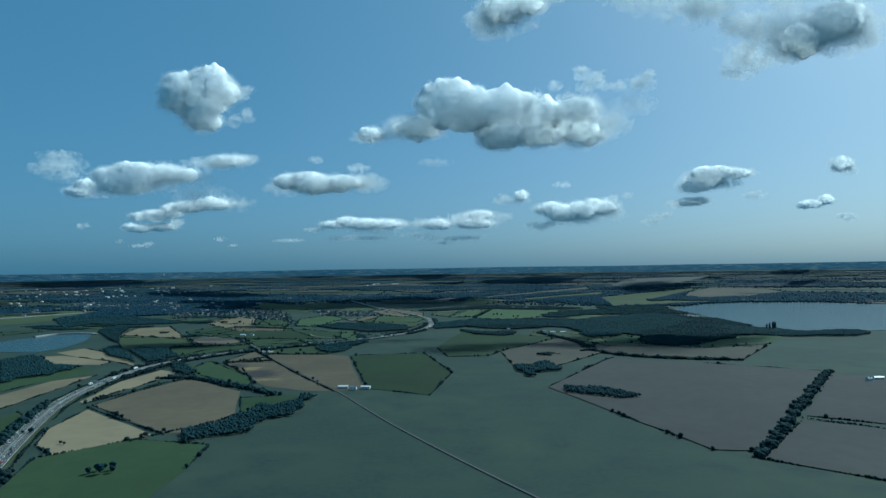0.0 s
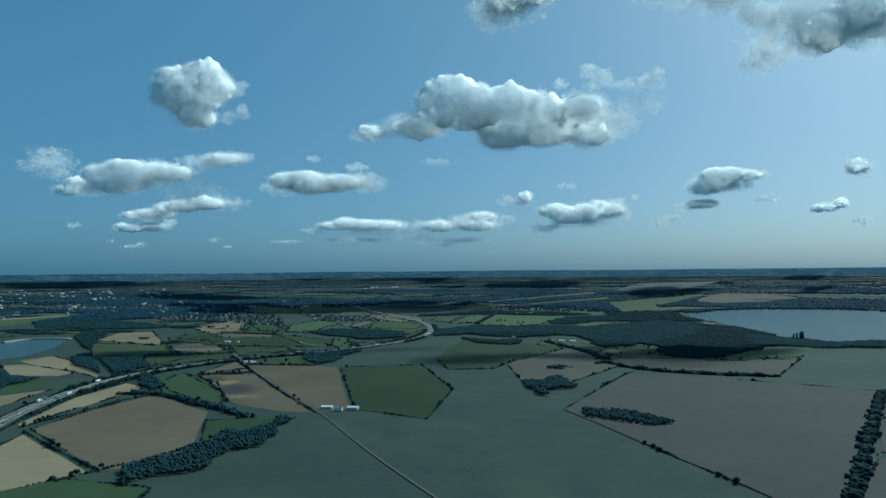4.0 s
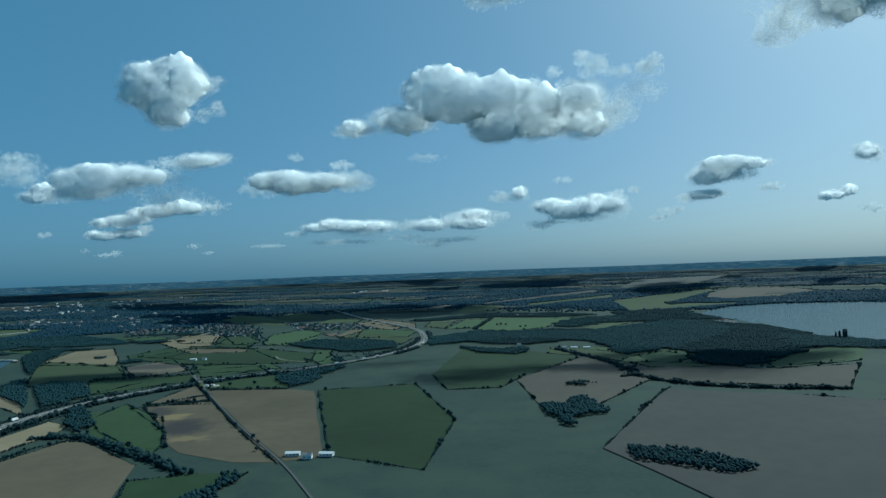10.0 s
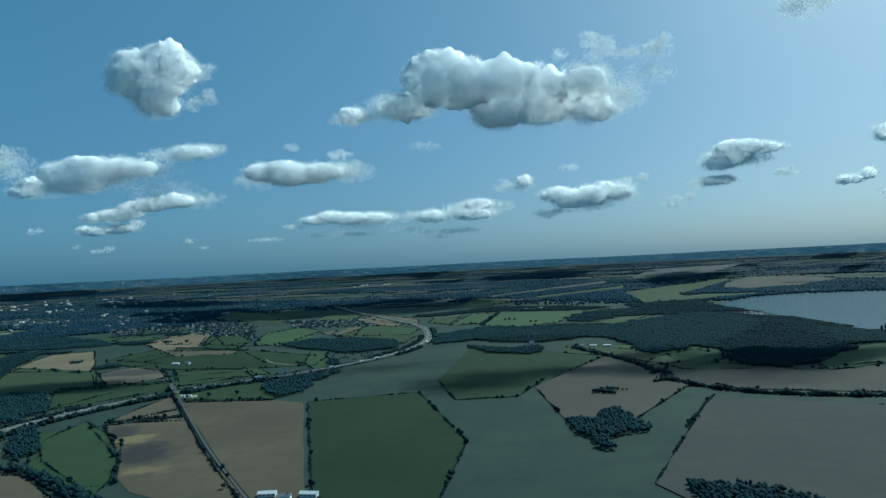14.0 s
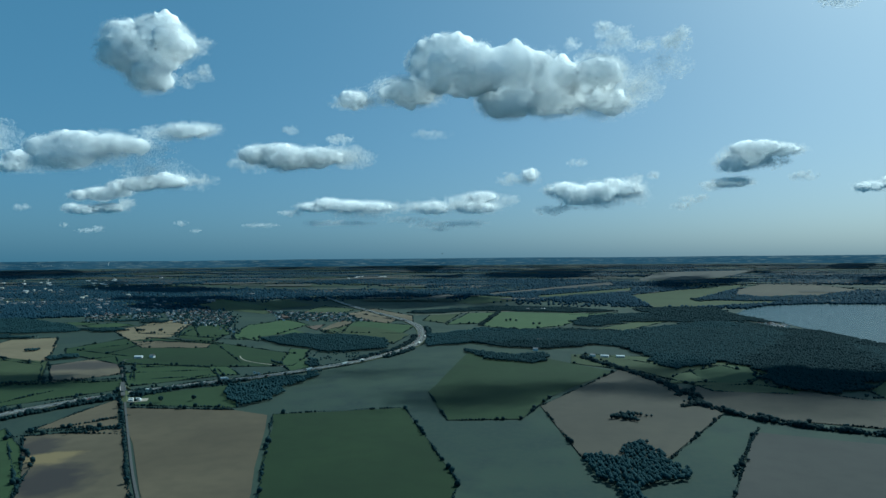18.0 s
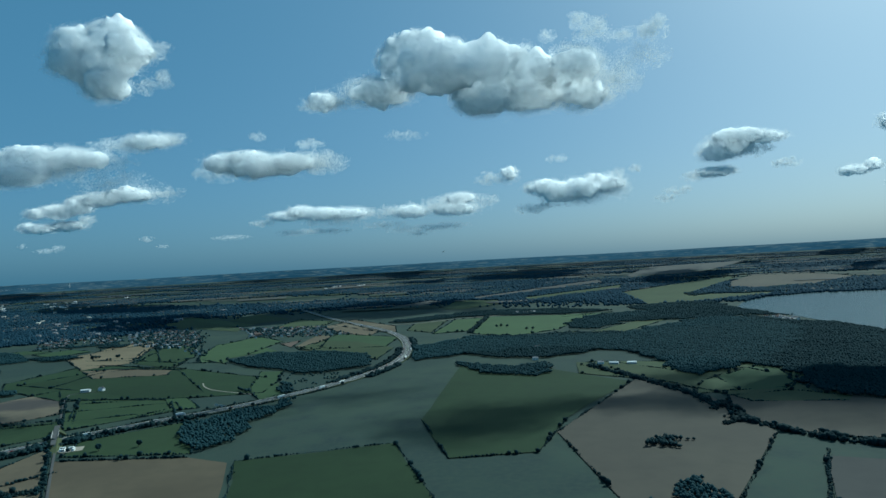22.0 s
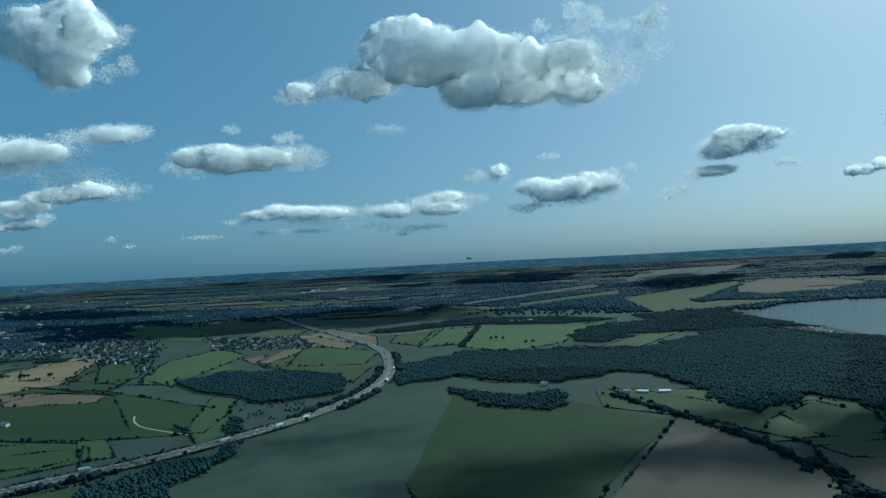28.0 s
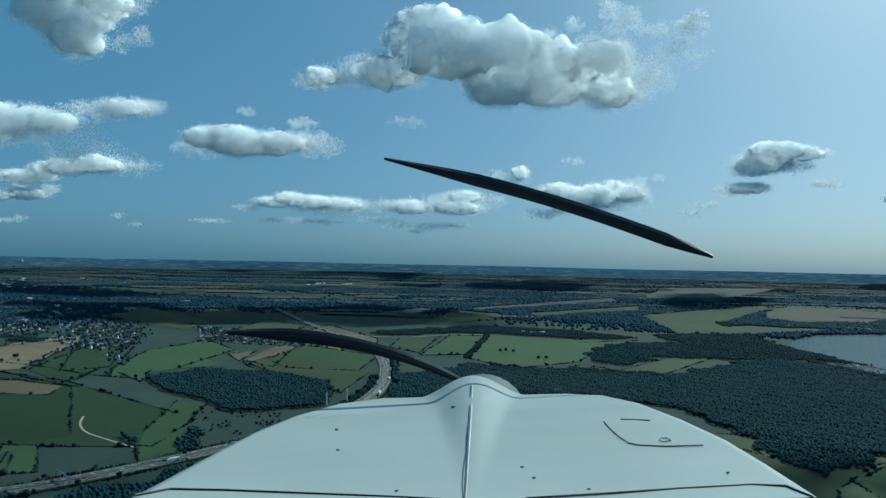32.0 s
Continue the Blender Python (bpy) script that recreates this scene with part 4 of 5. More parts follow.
def village(*poly):
    xs, ys = [p[0] for p in poly], [p[1] for p in poly]
    step = 27
    for gx in range(int(min(xs)), int(max(xs)), step):
        for gy in range(int(min(ys)), int(max(ys)), step):
            x, y = gx + house_dice.uniform(-10, 10), gy + house_dice.uniform(-10, 10)
            if inside(np.array([x]), np.array([y]), list(poly))[0]:
                if house_dice.random() < 0.72:
                    put(house_dice.choice(HOUSES), x, y, house_dice.choice((20, 35, 110, 125)) + house_dice.uniform(-9, 9))
                for _ in range(2):
                    GARDEN.append((x + house_dice.uniform(9, 20), y + house_dice.uniform(-16, 16)))


village((-989, 3007), (-1008, 3245), (-761, 3022), (-621, 2639), (-629, 2516), (-756, 2609), (-844, 2704))
village((-631, 3061), (-537, 3017), (-349, 2954), (-225, 2658), (-386, 2668), (-504, 2711))
village((-634, 2515), (-591, 2495), (-514, 2314), (-537, 2311))
village((-1288, 3007), (-1247, 3119), (-1119, 2946), (-1051, 2763), (-1111, 2711))
village((-1185, 3077), (-1153, 3193), (-918, 2819), (-944, 2743), (-1014, 2793))
put(HALL, -499, 2761, 30)
for x, y, kind in ((-596, 1948, LONG), (-570, 1950, WHITE), (345, 3021, LONG), (375, 3040, LONG), (318, 3035, WHITE), (194, 1997, WHITE), (312, 1900, LONG), (340, 1893, LONG), (290, 1905, WHITE),
                   (226, 2147, WHITE), (-147, 1053, WHITE), (-165, 1066, LONG), (-128, 1060, LONG), (-1905, 3682, LONG), (-1880, 3700, LONG), (680, 1060, WHITE), (705, 1075, LONG)):
    put(kind, x, y, house_dice.uniform(-25, 25))
for x, y in ((903, 2395), (905, 2445)):
    for _ in range(14):
        put(house_dice.choice(HOUSES[1:3]), x + house_dice.uniform(-20, 24), y + house_dice.uniform(-38, 38), house_dice.uniform(0, 180))
rng = np.random.default_rng(21)
g = np.array(GARDEN)
g = np.concatenate([g, g + rng.normal(0, 9, g.shape)])
hh = rng.uniform(3.0, 6.5, len(g))
v, f = clumps(land_array(g[:, 0], g[:, 1], hh * 0.6), np.stack([hh * 0.55, hh * 0.55, hh * 0.6], -1), rng, SMALL)
tagged(new("garden_trees", soup("garden_trees", v, f, LEAF, True)), "dark green garden trees between village houses", "trees", kind="stuff")

# rough ground with scattered bushes beside the motorway
rng = np.random.default_rng(33)
bush = np.stack([rng.uniform(-340, -40, 1500), rng.uniform(1750, 2080, 1500)], -1)
bush = bush[inside(bush[:, 0], bush[:, 1], SCRUB) & (lattice_noise(np.append(bush / 22, np.zeros((1500, 1)), 1), 4) > -0.1)]
size = rng.uniform(0.7, 2.3, len(bush))
v, f = clumps(land_array(bush[:, 0], bush[:, 1], size * 0.7), np.stack([size, size, size * 0.9], -1), rng, SMALL)
tagged(new("scrub", soup("scrub", v, f, LEAF, True)), "scattered dark bushes on rough ground", "bushes", kind="stuff")

# roadworks compound beside the lane
tagged(sheet("yard", [(-433, 1546), (-431, 1562), (-408, 1566), (-402, 1548), (-418, 1540)], GRAVEL, 0.75), "pale gravel works yard beside the lane", "yard", kind="structure")
for x, y, turn in ((-424, 1547, 10), (-418, 1556, 12), (-412, 1549, 100), (-428, 1556, 8)):
    cabin = tagged(new("site_cabin"), "white flat-roofed site cabin on gravel", "cabin", "site cabins")
    part("body", boxed((-3, 3, -1.2, 1.2, 0, 2.5), bevel=0.05), WHITE_WALL, cabin)
    part("door", boxed((-0.5, 0.4, -1.26, -1.2, 0.1, 2.1)), TILE_GREY, cabin)
    part("window", boxed((1.0, 2.2, -1.25, -1.2, 1.0, 2.0)), GLASS_DARK, cabin)
    cabin.matrix_world = Matrix.Translation(land(x, y, 0.8)) @ pose(0, 0, 0, 0, 0, turn)

# trees that stand alone
wood((-897, 2062), (-884, 2086), (-866, 2078), (-874, 2054))
for x, y, s in ((-435, 745, 0.5), (-428, 741, 0.4), (-338, 640, 0.9), (-331, 632, 1.0), (-325, 645, 0.8), (-322, 636, 0.7), (-343, 633, 0.7), (-334, 648, 0.6), (-380, 1540, 0.9), (-340, 1548, 0.8), (-270, 900, 0.6)):
    tree(x, y, s, label="lone dark green tree in an open field")
for x, y in ((-816, 2430), (-809, 2428), (-804, 2434), (-812, 2436), (-754, 2421), (-748, 2418), (195, 2608), (210, 2613), (225, 2607), (262, 2505), (280, 2508)):
    tree(x, y, 0.95, label="dark bushy tree in a group in a meadow")
for x, y, s in ((927, 1879, 1.5), (935, 1876, 1.7), (943, 1880, 1.6), (921, 1884, 1.3)):
    tree(x, y, s, "poplar", "tall dark narrow poplar on the lake shore")

# ---- the distance: fields, tree belts and towns, too far to count ----
rng = np.random.default_rng(8)
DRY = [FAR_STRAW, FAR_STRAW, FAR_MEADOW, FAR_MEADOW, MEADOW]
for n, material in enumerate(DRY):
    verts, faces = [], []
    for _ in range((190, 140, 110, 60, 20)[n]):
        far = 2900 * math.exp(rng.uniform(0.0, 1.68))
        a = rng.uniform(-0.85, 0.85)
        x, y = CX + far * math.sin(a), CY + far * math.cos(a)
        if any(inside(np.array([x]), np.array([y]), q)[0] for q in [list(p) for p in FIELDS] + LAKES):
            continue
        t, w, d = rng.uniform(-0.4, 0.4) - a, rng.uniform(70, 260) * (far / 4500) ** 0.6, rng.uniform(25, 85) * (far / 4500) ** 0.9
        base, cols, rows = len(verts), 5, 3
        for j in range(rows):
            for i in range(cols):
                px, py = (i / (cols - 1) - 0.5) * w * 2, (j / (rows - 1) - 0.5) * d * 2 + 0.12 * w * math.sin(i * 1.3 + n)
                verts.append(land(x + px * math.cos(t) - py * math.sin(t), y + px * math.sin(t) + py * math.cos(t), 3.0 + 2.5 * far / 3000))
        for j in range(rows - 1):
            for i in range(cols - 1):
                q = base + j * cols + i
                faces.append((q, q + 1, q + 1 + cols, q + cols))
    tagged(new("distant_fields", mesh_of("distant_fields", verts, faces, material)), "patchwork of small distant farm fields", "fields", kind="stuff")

N = 200000
far = 2650 * np.exp(rng.uniform(0.0, 1.8, N))
a = rng.uniform(-0.85, 0.85, N)
bx, by = CX + far * np.sin(a), CY + far * np.cos(a)
thick = np.sin(bx * 0.0021 + 1.3 * np.sin(by * 0.0013)) + np.sin(by * 0.0034 + bx * 0.0009) + rng.normal(0, 0.5, N)
keep = thick > -0.25
for q in [list(p) for p in FIELDS] + LAKES:
    keep &= ~inside(bx, by, q)
bx, by, far = bx[keep], by[keep], far[keep]
k = np.array([shrink(p, q) for p, q in zip(bx, by)])
w = rng.uniform(2.6, 6.0, len(bx)) * (far / 3000) ** 0.8
h = rng.uniform(4, 7.5, len(bx))
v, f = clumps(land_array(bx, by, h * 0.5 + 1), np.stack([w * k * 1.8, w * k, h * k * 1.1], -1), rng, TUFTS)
tagged(new("distant_woodland", soup("distant_woodland", v, f, FAR_LEAF, True)), "dark distant woods and tree belts, tinted blue for haze", "woods", kind="stuff")


def town(label, material, spots, low, high):
    """Small far buildings in one sheet of stuff."""
    verts, faces = [], []
    for x, y in spots:
        kk, w, d, h = shrink(x, y), rng.uniform(low, high), rng.uniform(low, high), rng.uniform(4, 9)
        o = land(x, y, 2.0)
        b0 = len(verts)
        for dz in (0, h * kk):
            for dx, dy in ((-w, -d), (w, -d), (w, d), (-w, d)):
                verts.append(o + Vector((dx * kk, dy * kk, dz)))
        verts += [o + Vector((-w * kk, 0, h * kk * 1.4)), o + Vector((w * kk, 0, h * kk * 1.4))]
        faces += [tuple(b0 + i for i in q) for q in ((0, 1, 5, 4), (1, 2, 6, 5), (2, 3, 7, 6), (3, 0, 4, 7), (4, 5, 9, 8), (6, 7, 8, 9), (5, 6, 9), (7, 4, 8))]
    tagged(new("distant_town", mesh_of("distant_town", verts, faces, material)), label, "town", kind="stuff")


town("scatter of pale distant town buildings", RENDER_WALL, [(rng.uniform(-4600, -1500) * s, rng.uniform(3900, 5200) * s) for s in rng.uniform(0.85, 1.5, 90)], 5, 11)
town("white distant industrial sheds on the plain", SHEET, [(rng.uniform(-19500, -15500), rng.uniform(28500, 31000)) for _ in range(60)], 22, 60)
town("white distant sheds among woods", SHEET, [(rng.uniform(-4200, -2400), rng.uniform(5200, 7900)) for _ in range(16)] + [(rng.uniform(-900, -500), rng.uniform(7000, 7600)) for _ in range(8)] + [(-2590, 4810)], 8, 20)
town("greyish distant suburb roofs", TILE_GREY, [(rng.uniform(-2300, -1000), rng.uniform(2900, 4300)) for _ in range(50)], 5, 10)


def mast(name, x, y, height, radius, label):
    base = tagged(new(name), label, "tower")
    base.location = land(x, y)
    bm = bmesh.new()
    bmesh.ops.create_cone(bm, cap_ends=True, segments=14, radius1=radius, radius2=radius * 0.7, depth=height, matrix=pose(0, 0, height / 2))
    part("shaft", bm, WHITE_WALL, base)
    bm = bmesh.new()
    bmesh.ops.create_cone(bm, cap_ends=True, segments=16, radius1=radius * 1.3, radius2=radius * 2.0, depth=height * 0.22, matrix=pose(0, 0, height * 1.05))
    part("tank", bm, WHITE_WALL, base)


mast("water_tower", -13200, 27400, 16, 3.0, "white distant water tower on the horizon")


def turbine(x, y, size):
    base = tagged(new("wind_turbine"), "white distant wind turbine standing still", "wind turbine", "wind turbines")
    base.location = land(x, y)
    bm = bmesh.new()
    bmesh.ops.create_cone(bm, segments=10, radius1=0.8, radius2=0.45, depth=size, matrix=pose(0, 0, size / 2))
    part("tower", bm, WHITE_WALL, base)
    part("nacelle", boxed((-0.6, 0.6, -1.2, 1.6, size - 0.3, size + 0.9), bevel=0.1), WHITE_WALL, base)
    for a in (10, 130, 250):
        bm = bmesh.new()
        bmesh.ops.create_cone(bm, segments=6, radius1=0.5, radius2=0.12, depth=size * 0.55, matrix=pose(0, -1.5, size + 0.3, 0, a, 0) @ pose(0, 0, size * 0.28))
        part("blade", bm, WHITE_WALL, base)


turbine(2350, 8200, 13)
turbine(2600, 8300, 12)


# added backdrop ring behind everything: far land, its blue haze put into a glow
mat, tree, b = nodes_of("glowing_haze_backdrop", 1.0)
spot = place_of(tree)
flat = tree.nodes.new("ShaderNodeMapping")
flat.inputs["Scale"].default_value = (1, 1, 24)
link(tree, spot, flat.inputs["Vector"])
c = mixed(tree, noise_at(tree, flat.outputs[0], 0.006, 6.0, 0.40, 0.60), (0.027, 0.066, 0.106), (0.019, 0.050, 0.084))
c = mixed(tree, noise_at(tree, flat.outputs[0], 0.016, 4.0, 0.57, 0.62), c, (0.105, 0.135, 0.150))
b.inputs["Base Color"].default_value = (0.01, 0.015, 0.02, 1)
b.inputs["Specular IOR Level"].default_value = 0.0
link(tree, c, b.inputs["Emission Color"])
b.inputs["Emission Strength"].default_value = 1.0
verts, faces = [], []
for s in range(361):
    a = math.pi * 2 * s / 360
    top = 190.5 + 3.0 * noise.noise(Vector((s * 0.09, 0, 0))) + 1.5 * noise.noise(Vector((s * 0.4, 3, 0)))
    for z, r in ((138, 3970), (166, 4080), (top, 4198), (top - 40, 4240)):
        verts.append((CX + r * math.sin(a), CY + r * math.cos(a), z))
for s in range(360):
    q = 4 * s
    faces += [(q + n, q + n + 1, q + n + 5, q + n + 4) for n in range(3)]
tagged(new("backdrop", mesh_of("backdrop", verts, faces, mat, True)), "glowing blue backdrop ring in place of hazy far land", "hills", kind="structure")

# ---- clouds ----
# dense vapour, in which light wanders, and the loose flakes of vapour round it
VAPOUR, tree, b = nodes_of("dense_vapour", 1.0)
b.inputs["Base Color"].default_value = (0.99, 0.99, 0.99, 1)
b.inputs["Specular IOR Level"].default_value = 0.0
b.inputs["Subsurface Weight"].default_value = 1.0
b.inputs["Subsurface Radius"].default_value = (1, 1, 1)
b.inputs["Subsurface Scale"].default_value = 700.0
WISPS, tree, b = nodes_of("loose_vapour", 1.0)
thin, both, white = (tree.nodes.new("ShaderNode" + k) for k in ("BsdfTranslucent", "MixShader", "BsdfDiffuse"))
thin.inputs[0].default_value = white.inputs[0].default_value = (0.97, 0.97, 0.97, 1)
both.inputs[0].default_value = 0.5
link(tree, white.outputs[0], both.inputs[1])
link(tree, thin.outputs[0], both.inputs[2])
link(tree, both.outputs[0], tree.nodes["Material Output"].inputs[0])

PUFF_BALLS = {}
for cuts in (3, 4):
    bm = bmesh.new()
    bmesh.ops.create_icosphere(bm, subdivisions=cuts, radius=1)
    PUFF_BALLS[cuts] = np.array([q.co for q in bm.verts]), np.array([[q.index for q in face.verts] for face in bm.faces])
    bm.free()
FLAKE = np.array([(0.9, 0.1, 0.3), (0.1, 0.8, -0.3), (-0.8, 0.0, 0.35), (0.0, -0.85, -0.3)])
FLAKE_TRIS = np.array([(0, 1, 2), (0, 2, 3)])
TOWER, BROAD, HEAP = "bright white towering cumulus cloud with grey folds", "broad white cumulus cloud with flat grey base", "white heaped cumulus cloud with shaded underside"
BANK, PUFF, RAG = "low bank of pale cumulus near the horizon", "small white cumulus puff in blue sky", "thin ragged greyish white cloud wisp"
cloud_count = [0]
CORES = []


def flakes(name, at, size, rng, parent):
    """Loose specks of vapour, each a tiny bent fleck."""
    q = rng.normal(size=(len(at), 4))
    q /= np.linalg.norm(q, axis=1)[:, None]
    w, x, y, z = q.T
    turn = np.stack([1 - 2 * (y * y + z * z), 2 * (x * y - z * w), 2 * (x * z + y * w), 2 * (x * y + z * w), 1 - 2 * (x * x + z * z), 2 * (y * z - x * w),
                     2 * (x * z - y * w), 2 * (y * z + x * w), 1 - 2 * (x * x + y * y)], -1).reshape(-1, 3, 3)
    v = np.einsum("nij,kj->nki", turn, FLAKE) * size[:, None, None] + at[:, None, :]
    f = FLAKE_TRIS[None] + (np.arange(len(at)) * 4)[:, None, None]
    ob = new(name, soup(name, v.reshape(-1, 3), f.reshape(-1, 3), WISPS, True))
    tagged(ob, kind="stuff").parent = parent


def cloud(label, at, *puffs):
    """A cumulus from puffs, each given by its offset across and up, its half width and half height, and how loose its edge is."""
    cloud_count[0] += 1
    seed = cloud_count[0]
    rng = np.random.default_rng(seed)
    base = tagged(new("cloud"), label, "cloud", "cumulus clouds")
    base.location = at
    cores, tris, count, fine = [], [], 0, at[1] / 4300
    for x, z, rx, rz, soft in puffs:
        c = np.array([x, rng.uniform(-0.5, 0.5) * rx, z])
        half = np.array([rx, max(rz, rx * 0.7), rz])
        if soft < 0.45:
            d, f = PUFF_BALLS[4 if rx > 90 else 3]
            fold = min(rx, rz * 1.6)
            p = d * half * (0.90 - 0.5 * soft)
            for n, (step, amp) in enumerate(((0.7, 0.26), (0.34, 0.15), (0.17, 0.07))):
                p = p + d * (np.abs(lattice_noise((p + c) / (fold * step) + 50, seed * 7 + n)) * 1.7 - 0.45)[:, None] * fold * amp * (1.1 - 0.6 * soft)
            cores.append(p + c)
            tris.append(f + count)
            count += len(d)
        n = int(math.pi * rx * rz / (6.5 * fine * fine) * (2.8 if soft < 0.45 else 4.7 - 2.1 * soft))
        d = rng.normal(size=(n, 3))
        d /= np.linalg.norm(d, axis=1)[:, None]
        d = d[d[:, 1] < 0.45]
        n = len(d)
        if soft < 0.45:
            out = 0.93 - 0.5 * soft + np.abs(rng.normal(0, 0.06 + 0.42 * soft, n))
        else:
            out = rng.random(n) ** 0.45 * 1.2
        p = d * half * out[:, None] + c
        ragged = lattice_noise(p / (rz * 0.8) + 9, seed + 31) + 0.6 * lattice_noise(p / (rz * 0.35) + 9, seed + 57) + 0.3 * lattice_noise(p / (rz * 0.16) + 9, seed + 5)
        keep = ragged > (out - 1.0) * 1.2 - 0.3 if soft < 0.45 else ragged > (out - 0.85) * 1.3
        flakes("lobe", p[keep], rng.uniform(1.1, 2.6, keep.sum()) * fine, rng, base)
    if cores:
        core = new("core", soup("core", np.concatenate(cores), np.concatenate(tris), VAPOUR, True))
        core.parent = base
        weld = core.modifiers.new("weld", "REMESH")
        weld.mode, weld.voxel_size, weld.use_smooth_shade = "VOXEL", max(5.0, max(p[2] for p in puffs) / 20), True
        CORES.append(core)


cloud(TOWER, (-1383, 3960, 1224), (-196, 94, 126, 90, 0.25), (-38, 137, 132, 81, 0.12), (55, 54, 114, 96, 0.2), (-96, 0, 174, 108, 0.3), (-228, 4, 102, 78, 0.38), (-51, -105, 126, 90, 0.3), (-129, -77, 84, 72, 0.4), (194, 67, 60, 27, 1.1), (144, 27, 78, 36, 0.9), (213, -84, 42, 51, 1.1), (133, -118, 60, 42, 1.2))
cloud(BROAD, (414, 4260, 1157), (-372, 165, 164, 92, 0.08), (-473, 103, 124, 85, 0.12), (-226, 110, 164, 98, 0.12), (-296, 13, 263, 118, 0.25), (-578, -51, 203, 85, 0.32), (-14, 69, 203, 111, 0.15), (-36, -78, 197, 98, 0.25), (-40, -161, 151, 59, 0.4), (215, 44, 217, 124, 0.2), (225, -105, 230, 78, 0.38), (446, 35, 190, 118, 0.3), (506, -99, 177, 98, 0.43), (650, -45, 151, 98, 0.7))
cloud(PUFF, (-455, 4260, 1045), (-4, 15, 98, 52, 0.4), (-87, -10, 59, 26, 0.9), (92, -4, 91, 32, 1))
cloud(RAG, (1075, 4260, 1372), (-152, 90, 62, 46, 0.6), (-62, 33, 72, 59, 1), (-124, -16, 85, 39, 1.1), (-338, -2, 59, 32, 1.1), (207, 3, 118, 56, 0.7), (262, 55, 65, 46, 0.6), (74, -4, 85, 29, 1), (133, -159, 164, 72, 1.6))
cloud(HEAP, (-1977, 4360, 826), (-153, 54, 100, 56, 0.15), (-221, 10, 113, 60, 0.3), (-43, 30, 147, 66, 0.22), (89, 18, 184, 73, 0.3), (255, -1, 160, 60, 0.42), (-96, -61, 234, 66, 0.42), (170, -51, 167, 46, 1))
cloud(PUFF, (-2367, 4360, 749), (-12, 27, 80, 46, 0.26), (-73, -10, 100, 40, 0.42), (86, -16, 113, 40, 0.96))
cloud(RAG, (-1510, 4460, 913), (-98, 12, 172, 44, 0.55), (56, 34, 165, 48, 0.43), (177, 43, 89, 34, 1), (-135, -89, 137, 41, 1.3))
cloud(RAG, (-2600, 4460, 927), (1, 64, 137, 41, 1), (-34, 3, 205, 61, 0.5), (32, -67, 171, 41, 1.3))
cloud(HEAP, (-1716, 4410, 625), (-111, -13, 91, 50, 0.15), (-203, -50, 115, 40, 0.25), (-315, -59, 74, 30, 0.4), (17, 2, 122, 44, 0.3), (170, 16, 155, 47, 0.4), (322, 24, 122, 54, 0.6), (121, 79, 203, 61, 1.4))
cloud(PUFF, (-1968, 4460, 504), (-173, -2, 61, 30, 0.31), (-64, -17, 102, 27, 0.36), (79, -9, 116, 30, 0.42), (158, 28, 48, 27, 0.56))
cloud(HEAP, (-779, 4310, 771), (-211, -1, 119, 56, 0.3), (-101, 17, 125, 46, 0.12), (-47, -27, 172, 66, 0.3), (118, -14, 192, 59, 0.4), (238, 81, 72, 29, 0.5), (284, -13, 132, 59, 0.7), (-279, -41, 119, 46, 0.6))
cloud(BANK, (-657, 4810, 513), (-42, 30, 97, 37, 0.3), (-136, 11, 127, 33, 0.35), (68, 11, 157, 41, 0.35), (237, 11, 164, 44, 0.44), (160, -37, 187, 29, 1.1), (-287, -27, 74, 22, 0.6))
cloud(BANK, (-760, 4810, 416), (112, 8, 112, 18, 0.5), (0, -1, 97, 18, 0.9), (-373, -5, 112, 14, 0.8), (261, -1, 104, 18, 1.1))
cloud(BANK, (130, 4810, 540), (-175, -23, 149, 44, 0.43), (-24, 8, 172, 52, 0.5), (145, 39, 127, 37, 0.4), (105, -19, 187, 44, 0.43), (276, 19, 97, 37, 0.9), (-325, -24, 127, 37, 1))
cloud(BANK, (-7, 4810, 405), (-4, -1, 172, 22, 0.7), (-190, 28, 134, 22, 1.1), (183, 5, 149, 22, 1.1), (12, -32, 67, 14, 0.9))
cloud(PUFF, (494, 4710, 684), (-73, 1, 51, 40, 0.46), (74, 17, 58, 44, 0.41), (0, -19, 124, 33, 1.1))
cloud(HEAP, (1015, 4610, 590), (-248, 9, 129, 50, 0.25), (-160, -30, 157, 50, 0.33), (-34, -9, 164, 71, 0.38), (110, 9, 129, 64, 0.44), (22, 49, 50, 28, 0.4), (167, 72, 50, 28, 0.5), (199, -19, 121, 71, 1.3), (-55, -80, 143, 35, 0.9))
cloud(PUFF, (911, 4610, 549), (-240, -75, 93, 32, 0.86), (-149, -57, 86, 28, 1.1), (391, 133, 39, 25, 0.56))
cloud(HEAP, (1760, 4310, 752), (13, 37, 160, 43, 0.2), (164, 38, 153, 40, 0.25), (-23, -14, 160, 60, 0.3), (93, -32, 126, 43, 0.5), (-118, -51, 100, 46, 0.4), (-128, 22, 53, 30, 0.5))
cloud(PUFF, (1636, 4360, 604), (9, 1, 128, 30, 0.36), (-93, -14, 67, 27, 0.46), (84, 12, 87, 27, 0.56))
cloud(PUFF, (1462, 4410, 510), (0, 6, 75, 27, 0.46), (-63, -31, 61, 27, 0.56), (62, 24, 34, 17, 0.46))
cloud(PUFF, (2076, 4410, 652), (22, -6, 75, 30, 0.46), (-22, 6, 47, 23, 0.56))
cloud(PUFF, (2410, 4260, 574), (-7, -2, 98, 32, 0.41), (76, 20, 59, 36, 0.36), (-68, -17, 46, 19, 0.56))
